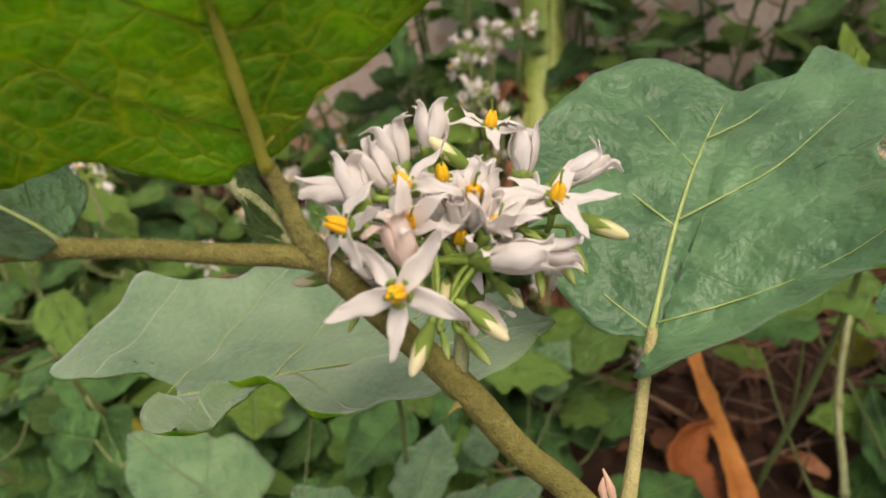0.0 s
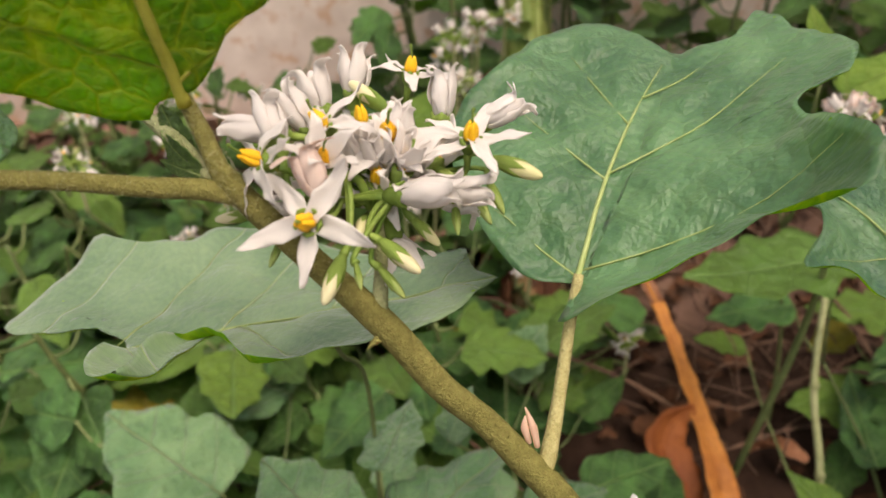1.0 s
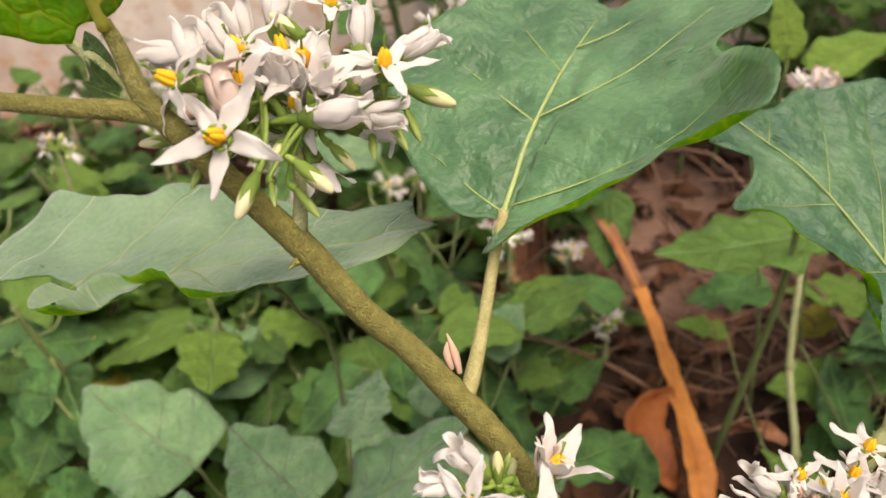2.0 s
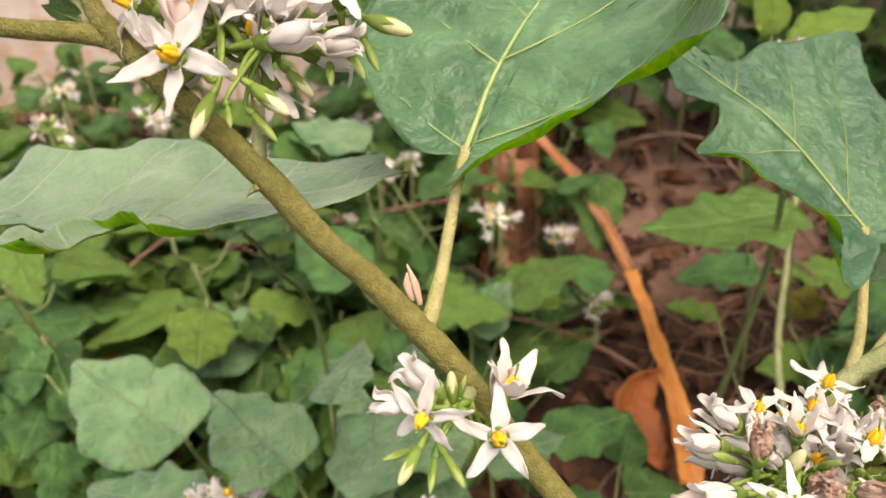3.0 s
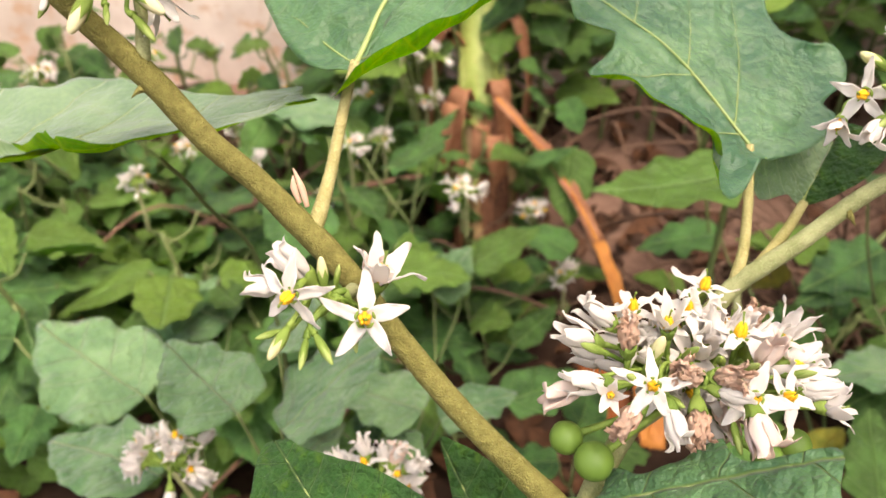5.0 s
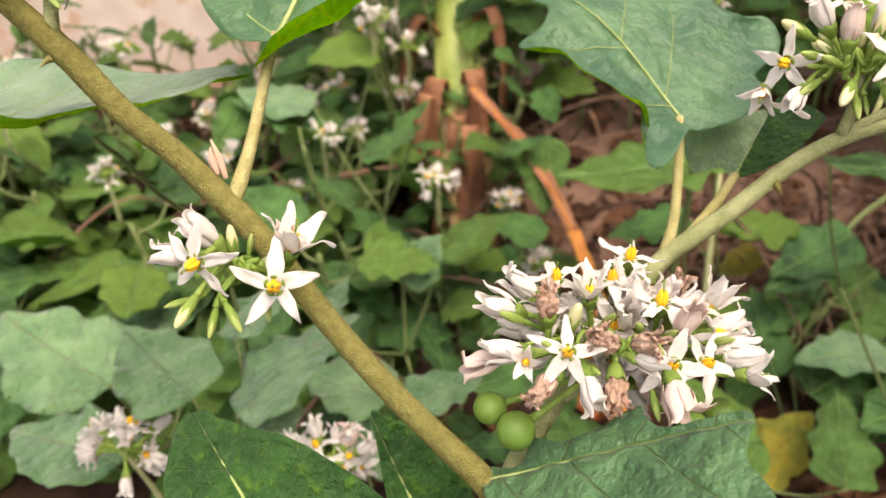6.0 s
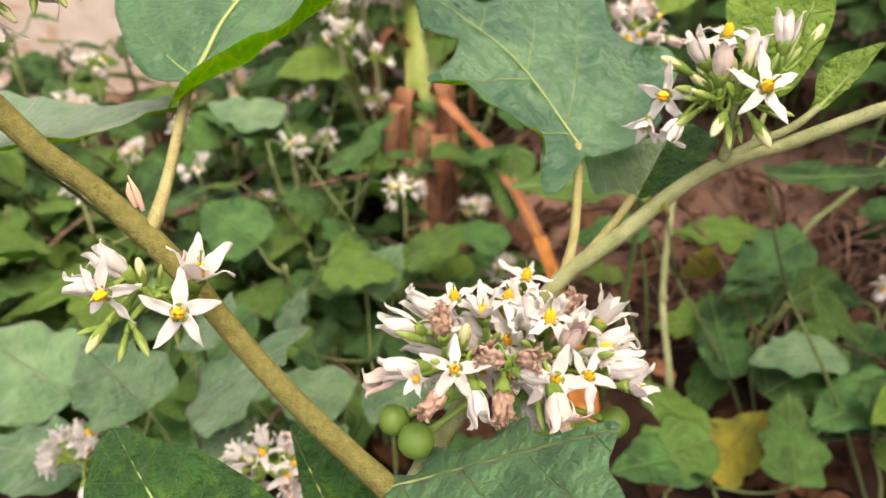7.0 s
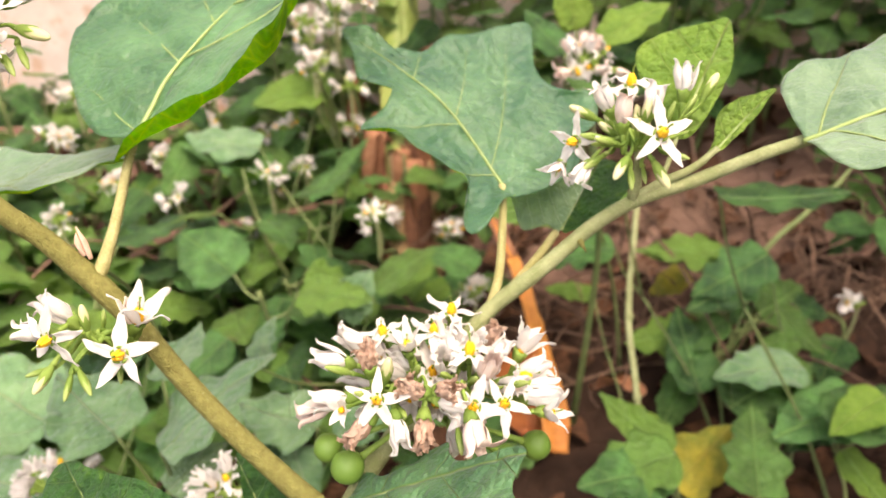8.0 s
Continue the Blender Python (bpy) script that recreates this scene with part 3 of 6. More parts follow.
def petal_mesh(kind, seed, mat):
    """A petal for a corolla of unit tip radius: open star, half open cup, closed, or wilted."""
    r = random.Random(seed)
    rows = []
    n, w = 18, 9
    curl, twist, sway = r.uniform(-0.15, 0.5), r.uniform(-0.7, 0.7), r.uniform(-0.14, 0.14)
    ph, waves = r.uniform(0, 6), r.uniform(9, 15)
    keel = r.uniform(0.25, 0.75)
    for i in range(n):
        s = i / (n - 1)
        tip = max(0.0, s - 0.70) / 0.30
        if kind == "open":
            half = 0.155 * (0.60 + 0.38 * min(1.0, s / 0.33)) * max(0.0, 1 - max(0, s - 0.36) / 0.64) ** 0.62 + 0.014
            x = 0.05 + 0.95 * s - 0.10 * tip * tip * max(0.0, curl)
            z = 0.12 * s - curl * 0.75 * s * s - 0.25 * curl * tip * tip + 0.035 * math.sin(5 * s + ph)
        elif kind == "half":
            half = 0.178 * max(0.0, 1 - max(0, s - 0.38) / 0.62) ** 0.62 + 0.014
            x, z = 0.06 + 0.55 * s - 0.1 * s * s + 0.20 * tip * tip * (0.4 + curl), 0.84 * s - 0.12 * tip * tip * (0.5 + curl)
        else:
            half = 0.178 * max(0.05, math.sin(math.pi * min(1, 0.18 + 0.79 * s))) ** 0.7
            x = 0.08 + 0.20 * math.sin(math.pi * min(1, 0.06 + s * 0.90)) ** 0.75 * (1 - 0.15 * s) + (0.10 + 0.85 * abs(curl)) * tip ** 1.8
            z = 1.0 * s - 0.42 * (0.15 + abs(curl)) * tip ** 2
        row = []
        for j in range(w):
            q = j / (w - 1) * 2 - 1
            edge = q * q
            y = q * half * (1 + 0.13 * noise.noise(Vector((s * 6 + ph, q * 3, seed))))
            ruffle = (0.040 * edge * math.sin(waves * s + 2.2 * q + ph) + 0.022 * noise.noise(Vector((s * 5, q * 2, seed + 7.0)))) * min(1.0, 3 * s + 0.2)
            xx, yy, zz = x, y, z
            if kind in ("open", "half"):
                zz += keel * abs(y) * (1 - 1.3 * s) + ruffle
            else:
                a = y / 0.24
                rad = x * (1 - 0.15 * edge * (1 - tip)) + 0.8 * ruffle
                xx, yy = rad * math.cos(a * 0.9), max(rad, 0.12) * math.sin(a * 0.9) * 1.1
            if kind == "wilted":
                k = Vector((s * 4 + ph, q * 2, seed))
                xx = xx * (0.70 + 0.5 * noise.noise(k)) + 0.09 * noise.noise(k * 2.1)
                yy = yy * 0.8 + 0.10 * noise.noise(k * 1.7 + Vector((5, 0, 0)))
                zz = zz * 0.85 + 0.08 * noise.noise(k * 2.3 + Vector((0, 9, 0)))
            tw = twist * s * s if kind in ("open", "half") else 0.5 * twist * tip
            ca, sa = math.cos(tw), math.sin(tw)
            row.append((xx, yy * ca + sway * s * s, zz + yy * sa))
        rows.append(row)
    return sheet_mesh("petal", rows, mat, 0.012)


PETALS = {
    "open": [petal_mesh("open", k, PETAL) for k in range(12)],
    "half": [petal_mesh("half", k + 20, PETAL) for k in range(8)],
    "closed": [petal_mesh("closed", k + 40, PETAL) for k in range(8)],
    "fading": [petal_mesh("closed", k + 60, PETAL_PINK) for k in range(4)],
    "wilted": [petal_mesh("wilted", k + 80, WILTED) for k in range(4)],
}


def stamen_mesh():
    """Five tapering anthers round a green style."""
    verts, faces, idx = [], [], []
    for k in range(6):
        a = k * 2 * math.pi / 5
        if k < 5:
            out = Vector((math.cos(a), math.sin(a), 0))
            pts = [out * 0.055, out * 0.080 + Vector((0, 0, 0.08)), out * 0.072 + Vector((0, 0, 0.22)), out * 0.045 + Vector((0, 0, 0.35 + 0.03 * math.sin(k * 2.4)))]
            v, f = tube_data(pts, [0.045, 0.068, 0.060, 0.028], 7, 2)
        else:
            pts = [Vector((0, 0, 0)), Vector((0.01, 0, 0.3)), Vector((0.04, 0.03, 0.52)), Vector((0.08, 0.03, 0.60))]
            v, f = tube_data(pts, [0.02, 0.02, 0.022, 0.035], 6, 2)
        o = len(verts)
        verts += v
        faces += [tuple(i + o for i in g) for g in f]
        idx += [0 if k < 5 else 1] * len(f)
    data = bpy.data.meshes.new("anther_cone")
    data.from_pydata([tuple(v) for v in verts], [], faces)
    data.materials.append(ANTHER)
    data.materials.append(SEPAL)
    data.polygons.foreach_set("material_index", idx)
    data.polygons.foreach_set("use_smooth", [True] * len(faces))
    return data


def lathe_mesh(name, prof, mat, segs=12, lobes=0, flare=0.0):
    """A turned form; lobes cut its rim into teeth."""
    verts, faces = [], []
    for i, (r, z) in enumerate(prof):
        t = i / (len(prof) - 1)
        for s in range(segs):
            a = 2 * math.pi * s / segs
            c = math.cos(lobes * a) if lobes else 0.0
            verts.append((r * math.cos(a) * (1 + 0.05 * c), r * math.sin(a) * (1 + 0.05 * c), z + flare * c * t * t))
    for i in range(len(prof) - 1):
        for s in range(segs):
            a, b = i * segs + s, i * segs + (s + 1) % segs
            faces.append((a, b, b + segs, a + segs))
    faces.append(tuple(range(segs - 1, -1, -1)))
    if not lobes:
        faces.append(tuple(range((len(prof) - 1) * segs, len(prof) * segs)))
    data = bpy.data.meshes.new(name)
    data.from_pydata(verts, [], faces)
    data.materials.append(mat)
    data.polygons.foreach_set("use_smooth", [True] * len(faces))
    return data


STAMENS = stamen_mesh()
CALYX = lathe_mesh("calyx", [(0.04, -0.34), (0.09, -0.27), (0.15, -0.18), (0.19, -0.05), (0.21, 0.06), (0.18, 0.055), (0.12, -0.02)], SEPAL, 20, 5, 0.07)
BUD = lathe_mesh("bud", [(0.09, -0.1), (0.155, 0.1), (0.19, 0.32), (0.195, 0.52), (0.165, 0.74), (0.115, 0.90), (0.07, 0.98), (0.02, 1.01)], CREAM, 15)
BUD_GREEN = lathe_mesh("bud", [(0.07, -0.1), (0.12, 0.1), (0.15, 0.35), (0.148, 0.55), (0.115, 0.76), (0.065, 0.92), (0.02, 1.0)], BUDGREEN, 12)
BUD_CALYX_SLIM = lathe_mesh("calyx", [(0.04, -0.30), (0.08, -0.2), (0.13, 0.0), (0.155, 0.2), (0.165, 0.40), (0.152, 0.46)], SEPAL, 20, 5, 0.19)
BUD_CALYX = lathe_mesh("calyx", [(0.04, -0.28), (0.10, -0.2), (0.17, 0.0), (0.205, 0.2), (0.218, 0.36), (0.20, 0.42)], SEPAL, 20, 5, 0.19)
BERRY_BODY = lathe_mesh("berry", [(math.sin(math.pi * (i + 0.25) / 14.5) * (1 + 0.02 * math.sin(i)), -math.cos(math.pi * (i + 0.25) / 14.5)) for i in range(15)], BERRY, 24)


def axis_pose(at, face, spin):
    z = face.normalized()
    return Matrix.Translation(at) @ z.to_track_quat("Z", "Y").to_matrix().to_4x4() @ Matrix.Rotation(spin, 4, "Z")


def pedicel_line(root, at, face, length):
    back = at - face * length
    mid = root.lerp(back, 0.55) - face * length * 0.3
    return [root, mid, back, at - face * length * 0.35]


def flower(cluster, root, at, face, kind="open", size=0.0115, spin=0.0, r=rnd):
    """A flower on its stalk: calyx, five petals and, if open, the stamens."""
    face = face.normalized()
    stalk = pedicel_line(root, at, face, size * 0.8)
    fl = tube("flower", stalk, [0.00075, 0.0006, 0.0006, 0.001], SEPAL, cluster, 6, 4)
    m = axis_pose(at, face, spin) @ Matrix.Scale(size, 4)
    place("calyx", CALYX, fl, m)
    for k in range(5):
        turn = Matrix.Rotation(2 * math.pi * k / 5 + r.uniform(-0.13, 0.13), 4, "Z") @ Matrix.Rotation(r.uniform(-0.16, 0.16), 4, "Y")
        sc = Matrix.Diagonal((r.uniform(0.9, 1.08), r.uniform(0.88, 1.1), r.uniform(0.9, 1.1), 1))
        place("petal", r.choice(PETALS[kind]), fl, m @ turn @ sc)
    if kind in ("open", "half"):
        place("anther_cone", STAMENS, fl, m @ Matrix.Translation((0, 0, 0.02)))
    return fl


def bud(cluster, root, at, face, size=0.011, green=False):
    face = face.normalized()
    size *= 0.78 if green else 0.84
    b = tube("bud", pedicel_line(root, at, face, size * 0.6), [0.0007, 0.0006, 0.0006, 0.001], SEPAL, cluster, 6, 4)
    m = axis_pose(at, face, size * 900) @ Matrix.Scale(size, 4)
    place("closed_corolla", BUD_GREEN if green else BUD, b, m)
    place("calyx", BUD_CALYX_SLIM if green else BUD_CALYX, b, m)
    return b


def berry(cluster, root, at, radius):
    up = (root - at).normalized()
    b = place("berry", BERRY_BODY, cluster, axis_pose(at, -up, 0.4) @ Matrix.Scale(radius, 4), "smooth unripe green berry")
    line = [at + up * radius * 0.95, at + up * radius * 1.6 + (root - at) * 0.2, root]
    tube("stalk", line, [0.0012, 0.0009, 0.001], SEPAL, b, 7, 4)
    place("calyx", CALYX, b, axis_pose(at + up * radius * 1.02, -up, 0.2) @ Matrix.Scale(radius * 1.3, 4))
    return b


def flower_cluster(name, label, foot, centre, opens, closed=(), wilted=(), buds=(), fill=0, spread=0.02, group="flower clusters", size=0.0115, seed=1, fill_kinds=("closed", "bud"), up=(0, -0.3, 1), flat=0.6):
    """A branched head of flowers on a short stalk. Each entry: place, facing, then kind or size."""
    r = random.Random(seed)
    centre_y = centre[1]
    foot, centre = P(*foot), P(*centre)
    cl = thing(name, foot, label, "flower cluster", group)
    tube("peduncle", [foot, foot.lerp(centre, 0.5) + Vector((0.001, 0, 0)), centre], [0.0019, 0.0015, 0.0013], STEM_PALE, cl, 9, 5)
    forks = []
    for k in range(5):
        a = k * 1.2566 + 0.4
        f = centre + ROT @ Vector((math.cos(a) * spread * 0.45, math.sin(a) * spread * 0.28, 0.003 + 0.003 * math.sin(3 * k)))
        tube("branchlet", [centre - (centre - foot) * 0.1, centre.lerp(f, 0.5) + Vector((0, 0, 0.001)), f], [0.0012, 0.001, 0.0008], SEPAL, cl, 7, 4)
        forks.append(f)

    def root(at):
        return min(forks, key=lambda f: (f - at).length)

    for row in opens:
        at = P(*row[0])
        flower(cl, root(at), at, D(*row[1]), row[2] if len(row) > 2 else "open", row[3] if len(row) > 3 else size, row[4] if len(row) > 4 else r.uniform(0, 6), r)
    for row in closed:
        at = P(*row[0])
        flower(cl, root(at), at, D(*row[1]), row[2] if len(row) > 2 else "closed", row[3] if len(row) > 3 else size * 1.05, r.uniform(0, 6), r)
    for row in wilted:
        at = P(*row[0])
        flower(cl, root(at), at, D(*row[1]), "wilted", size * 1.05, r.uniform(0, 6), r)
    for row in buds:
        at = P(*row[0])
        bud(cl, root(at), at, D(*row[1]), row[2] if len(row) > 2 else size * 0.9, len(row) > 3)
    upv = D(*up)
    for k in range(fill):
        d = Vector((r.gauss(0, 1), r.gauss(0, 1), r.gauss(0, 1))).normalized()
        d = (d + upv * 0.55).normalized()
        loc = Vector((d.dot(ROT @ Vector((1, 0, 0))), d.dot(ROT @ Vector((0, 1, 0))), d.dot(ROT @ Vector((0, 0, 1)))))
        at = centre + ROT @ Vector((loc.x * spread, loc.y * spread * 0.7, loc.z * spread * flat)) * r.uniform(0.55, 0.95)
        at = at + ROT @ Vector((0, max(0.0, centre_y + 0.001 - (BASE.inverted() @ at).y), 0))
        kind = r.choice(fill_kinds)
        if kind == "bud":
            bud(cl, root(at), at, d, size * r.uniform(0.45, 0.85), r.random() < 0.6)
        else:
            flower(cl, root(at), at, d, kind, size * r.uniform(0.9, 1.05), r.uniform(0, 6), r)
    return cl


# ---- the near shrub ----
shrub_foot = P(0.20, 0.33, -0.36)
shrub_foot.z = ground_z(shrub_foot.x, shrub_foot.y)
shrub = thing("flowering_shrub", shrub_foot, "felted olive-brown branching shrub with broad lobed leaves", "shrub")


def thorn(at, out, size=0.003):
    v, f = tube_data([at - out * size * 0.3, at + out * size * 0.4, at + out * size + Vector((0, 0, -0.0005))], [size * 0.45, size * 0.22, size * 0.02], 7, 3)
    part("thorn", v, f, STEM, shrub, at)


def hairs(name, pts, radius, count, seed, length=0.0007):
    """Short star-like felt hairs standing off a stem, in one mesh."""
    r = random.Random(seed)
    line = smooth_line([P(*p) for p in pts], 12)
    verts, faces = [], []
    for _ in range(count):
        i = r.randrange(len(line) - 1)
        p = line[i].lerp(line[i + 1], r.random())
        tan = (line[i + 1] - line[i]).normalized()
        out = tan.orthogonal().normalized()
        out.rotate(Matrix.Rotation(r.uniform(0, 6.283), 3, tan))
        rad = radius(i / (len(line) - 1)) * 0.97
        d = (out + Vector((r.gauss(0, 0.4), r.gauss(0, 0.4), r.gauss(0, 0.4)))).normalized()
        side = d.cross(tan).normalized() * 0.00005
        b = p + out * rad
        o = len(verts)
        e = b + d * length * r.uniform(0.5, 1.2)
        up = d.cross(side).normalized() * 0.00005
        verts += [b - side, b + side, b + up, e]
        faces += [(o, o + 1, o + 3), (o + 1, o + 2, o + 3), (o + 2, o, o + 3)]
    tagged(part(name, verts, faces, FUZZ, shrub, P(*pts[0])), kind="stuff")


MAIN = [(0.112, 0.175, -0.149), (0.1055, 0.1738, -0.1405), (0.0972, 0.1735, -0.1325), (0.0815, 0.173, -0.1165), (0.0663, 0.172, -0.0985), (0.0530, 0.172, -0.0812), (0.0442, 0.172, -0.0713), (0.0363, 0.1712, -0.0632), (0.0271, 0.168, -0.0535), (0.0168, 0.1625, -0.0443), (0.0053, 0.1565, -0.0306), (-0.0057, 0.151, -0.0196), (-0.0191, 0.1445, -0.0065), (-0.0252, 0.141, 0.0004), (-0.0285, 0.1405, 0.0055)]
tube("stem", [P(*p) for p in MAIN], [0.0038, 0.0037, 0.0035, 0.0033, 0.0033, 0.0033, 0.0037, 0.0036, 0.0033, 0.0033, 0.0034, 0.0030, 0.0027, 0.0025, 0.0012], STEM, shrub, 18, 8, rough=0.04)
LOWER = [tuple(BASE.inverted() @ shrub_foot), (0.165, 0.23, -0.235), (0.125, 0.185, -0.168), (0.111, 0.175, -0.148)]
tube("stem", [P(*p) for p in LOWER], [0.006, 0.005, 0.0045, 0.0038], STEM, shrub, 16, 8, rough=0.05)
RIGHT = [(0.111, 0.1755, -0.148), (0.122, 0.186, -0.132), (0.145, 0.198, -0.105), (0.162, 0.203, -0.086), (0.172, 0.201, -0.078), (0.182, 0.199, -0.071), (0.200, 0.196, -0.057), (0.215, 0.192, -0.049), (0.233, 0.188, -0.044), (0.257, 0.180, -0.036), (0.280, 0.172, -0.031)]
tube("stem", [P(*p) for p in RIGHT], [0.0034, 0.0032, 0.003, 0.0029, 0.0028, 0.0026, 0.0024, 0.0023, 0.0021, 0.0018], STEM_PALE, shrub, 16, 8, rough=0.04)
RIB = [(0.213, 0.1925, -0.049), (0.222, 0.189, -0.044), (0.232, 0.186, -0.040), (0.240, 0.184, -0.034)]
tube("petiole", [P(*p) for p in RIB], [0.0017, 0.0015, 0.0013, 0.001], STEM_PALE, shrub, 12, 6)
PET1 = [(-0.0225, 0.1425, -0.0035), (-0.0262, 0.141, 0.001), (-0.031, 0.141, 0.011), (-0.0337, 0.139, 0.0168)]
tube("petiole", [P(*p) for p in PET1], [0.0016, 0.0022, 0.0018, 0.0015], STEM, shrub, 14, 8)
LEFT = [(-0.0205, 0.1435, -0.0045), (-0.0285, 0.141, -0.0015), (-0.041, 0.139, -0.001), (-0.056, 0.137, 0.0), (-0.071, 0.135, 0.0), (-0.084, 0.134, -0.001), (-0.100, 0.135, -0.003)]
tube("petiole", [P(*p) for p in LEFT], [0.0012, 0.0023, 0.0021, 0.0019, 0.002, 0.0019, 0.0017], STEM, shrub, 14, 6, rough=0.03)
SHOOT = [(-0.029, 0.1415, 0.001), (-0.034, 0.143, 0.006), (-0.038, 0.144, 0.010), (-0.0445, 0.147, 0.0145)]
tube("young_shoot", [P(*p) for p in SHOOT], [0.0010, 0.0020, 0.0019, 0.0012], STEM_PALE, shrub, 12, 6)
PET2 = [(0.0412, 0.1715, -0.0685), (0.0428, 0.1728, -0.063), (0.0458, 0.176, -0.050), (0.049, 0.179, -0.032), (0.0517, 0.1813, -0.0195)]
tube("petiole", [P(*p) for p in PET2], [0.0016, 0.0022, 0.0017, 0.0015, 0.0013], PETIOLE, shrub, 14, 6)
PET4 = [(0.164, 0.203, -0.084), (0.168, 0.204, -0.071), (0.1705, 0.206, -0.050), (0.1707, 0.206, -0.040)]
tube("petiole", [P(*p) for p in PET4], [0.0020, 0.0016, 0.0014, 0.0013], PETIOLE, shrub, 14, 6)
PET10 = [(0.170, 0.202, -0.079), (0.181, 0.206, -0.068), (0.190, 0.212, -0.058)]
tube("petiole", [P(*p) for p in PET10], [0.0018, 0.0017, 0.0015], PETIOLE, shrub, 12, 6)
PET5 = [(0.1105, 0.1745, -0.1475), (0.1125, 0.172, -0.143)]
tube("petiole", [P(*p) for p in PET5], [0.0024, 0.0019], PETIOLE, shrub, 12, 6)
thorn(P(0.0028, 0.1545, -0.0330), D(-0.75, -0.2, -0.6), 0.0026)
thorn(P(0.1955, 0.1955, -0.0625), D(0.5, -0.2, -0.9), 0.0035)
for s in range(2):
    tube("bract", [P(0.0400 - 0.002 * s, 0.1715, -0.0605 + 0.001 * s), P(0.0388 - 0.002 * s, 0.170, -0.0555), P(0.0368, 0.169, -0.0505 - 0.002 * s)], [0.0007, 0.0010, 0.0002], WILTED, shrub, 8, 5)

L2 = [(-0.02, 0.01), (-0.05, 0.10), (-0.01, 0.20), (0.07, 0.30), (0.17, 0.40), (0.37, 0.47), (0.59, 0.41), (0.69, 0.40), (0.83, 0.32), (0.88, 0.24), (0.88, 0.13), (0.83, 0.03), (0.87, -0.06), (0.92, -0.13), (1.07, -0.17), (0.95, -0.28), (0.81, -0.43), (0.65, -0.44), (0.63, -0.39), (0.55, -0.35), (0.47, -0.38), (0.37, -0.44), (0.29, -0.51), (0.22, -0.53), (0.17, -0.51), (0.17, -0.44), (0.15, -0.35), (0.09, -0.29), (0.03, -0.24), (-0.03, -0.19), (-0.08, -0.12), (-0.12, -0.05), (-0.13, 0.0), (-0.09, 0.0), (-0.03, -0.01)]
big_leaf(shrub, (0.0515, 0.1815, -0.0195), (0.099, 0.236, 0.061), (-0.16, -0.77, 0.62), L2, (0.28, 0.75), 0.032, 0.03, 1.0, label="broad lobed grey-green leaf with pale veins", centre=(0.38, -0.03), curl=(0.0, 0.085), bow=0.036,
         lines=[[(0.0, 0.0), (0.04, 0.11), (0.086, 0.21), (0.10, 0.26)], [(0.02, 0.0), (0.13, -0.17), (0.26, -0.35), (0.36, -0.49)], [(0.28, 0.030), (0.34, 0.14), (0.40, 0.25), (0.43, 0.32)],
                [(0.30, 0.028), (0.41, -0.06), (0.53, -0.155), (0.68, -0.23), (0.80, -0.29)], [(0.49, 0.036), (0.60, 0.16), (0.71, 0.28)], [(0.60, 0.033), (0.72, -0.05), (0.84, -0.11)]])
L1 = [(0.01, -0.05), (0.02, 0.03), (0.04, 0.06), (0.09, 0.10), (0.16, 0.16), (0.20, 0.23), (0.24, 0.30), (0.29, 0.34), (0.33, 0.39), (0.45, 0.47), (0.56, 0.42), (0.66, 0.44), (0.78, 0.27), (0.88, 0.20), (1.02, 0.0), (0.88, -0.22), (0.76, -0.28), (0.62, -0.46), (0.46, -0.48), (0.34, -0.60), (0.18, -0.62), (0.07, -0.53), (0.08, -0.47), (0.09, -0.42), (0.10, -0.37), (0.08, -0.32), (0.06, -0.30), (0.02, -0.25), (-0.01, -0.19), (-0.03, -0.13), (-0.04, -0.09)]
big_leaf(shrub, (-0.0335, 0.1385, 0.0165), (-0.037, 0.068, 0.064), (-0.23, 0.40, 0.89), L1, (0.0, 0.0), 0.02, 0.02, 4.0, (TOP_THIN, UNDER), label="leaf seen from below, glowing yellow-green with raised veins", rib=0.0016, vein_mat=VEIN_UNDER, swell=False)
L3 = [(-0.25, 0.16), (-0.21, 0.24), (-0.12, 0.33), (-0.05, 0.42), (0.08, 0.36), (0.21, 0.35), (0.33, 0.40), (0.49, 0.31), (0.64, 0.24), (0.82, 0.14), (0.89, 0.14), (0.95, 0.18), (0.95, 0.07), (1.0, -0.01), (0.93, -0.10), (0.85, -0.17), (0.72, -0.23), (0.65, -0.26), (0.56, -0.24), (0.45, -0.30), (0.40, -0.24), (0.33, -0.12), (0.25, -0.04), (0.21, -0.07), (0.18, -0.14), (0.17, -0.24), (0.15, -0.29), (0.09, -0.24), (0.06, -0.16), (0.08, -0.09), (0.08, 0.03), (0.01, 0.09), (-0.05, 0.15), (-0.16, 0.12)]
# this blade's paleness stands in for sky sheen at a low angle
big_leaf(shrub, (-0.088, 0.213, -0.044), (0.034, 0.222, -0.022), (-0.12, -0.34, 0.93), L3, (0.9, 0.1), 0.0, 0.02, 7.0, mats=(TOP_PALE, UNDER), label="lobed leaf lying nearly flat, painted pale grey-green for sky sheen", centre=(0.36, 0.08), curl=(0.0, 0.04), rib=0.0005, rib_from=0.11)
knee = P(-0.018, 0.50, -0.30)
knee.z = ground_z(knee.x, knee.y)
tube("petiole", [P(-0.020, 0.224, -0.0405), P(-0.021, 0.27, -0.052), P(-0.020, 0.38, -0.10), knee], [0.0008, 0.0009, 0.0012, 0.002], FIELD_STEM, shrub, 10, 6)
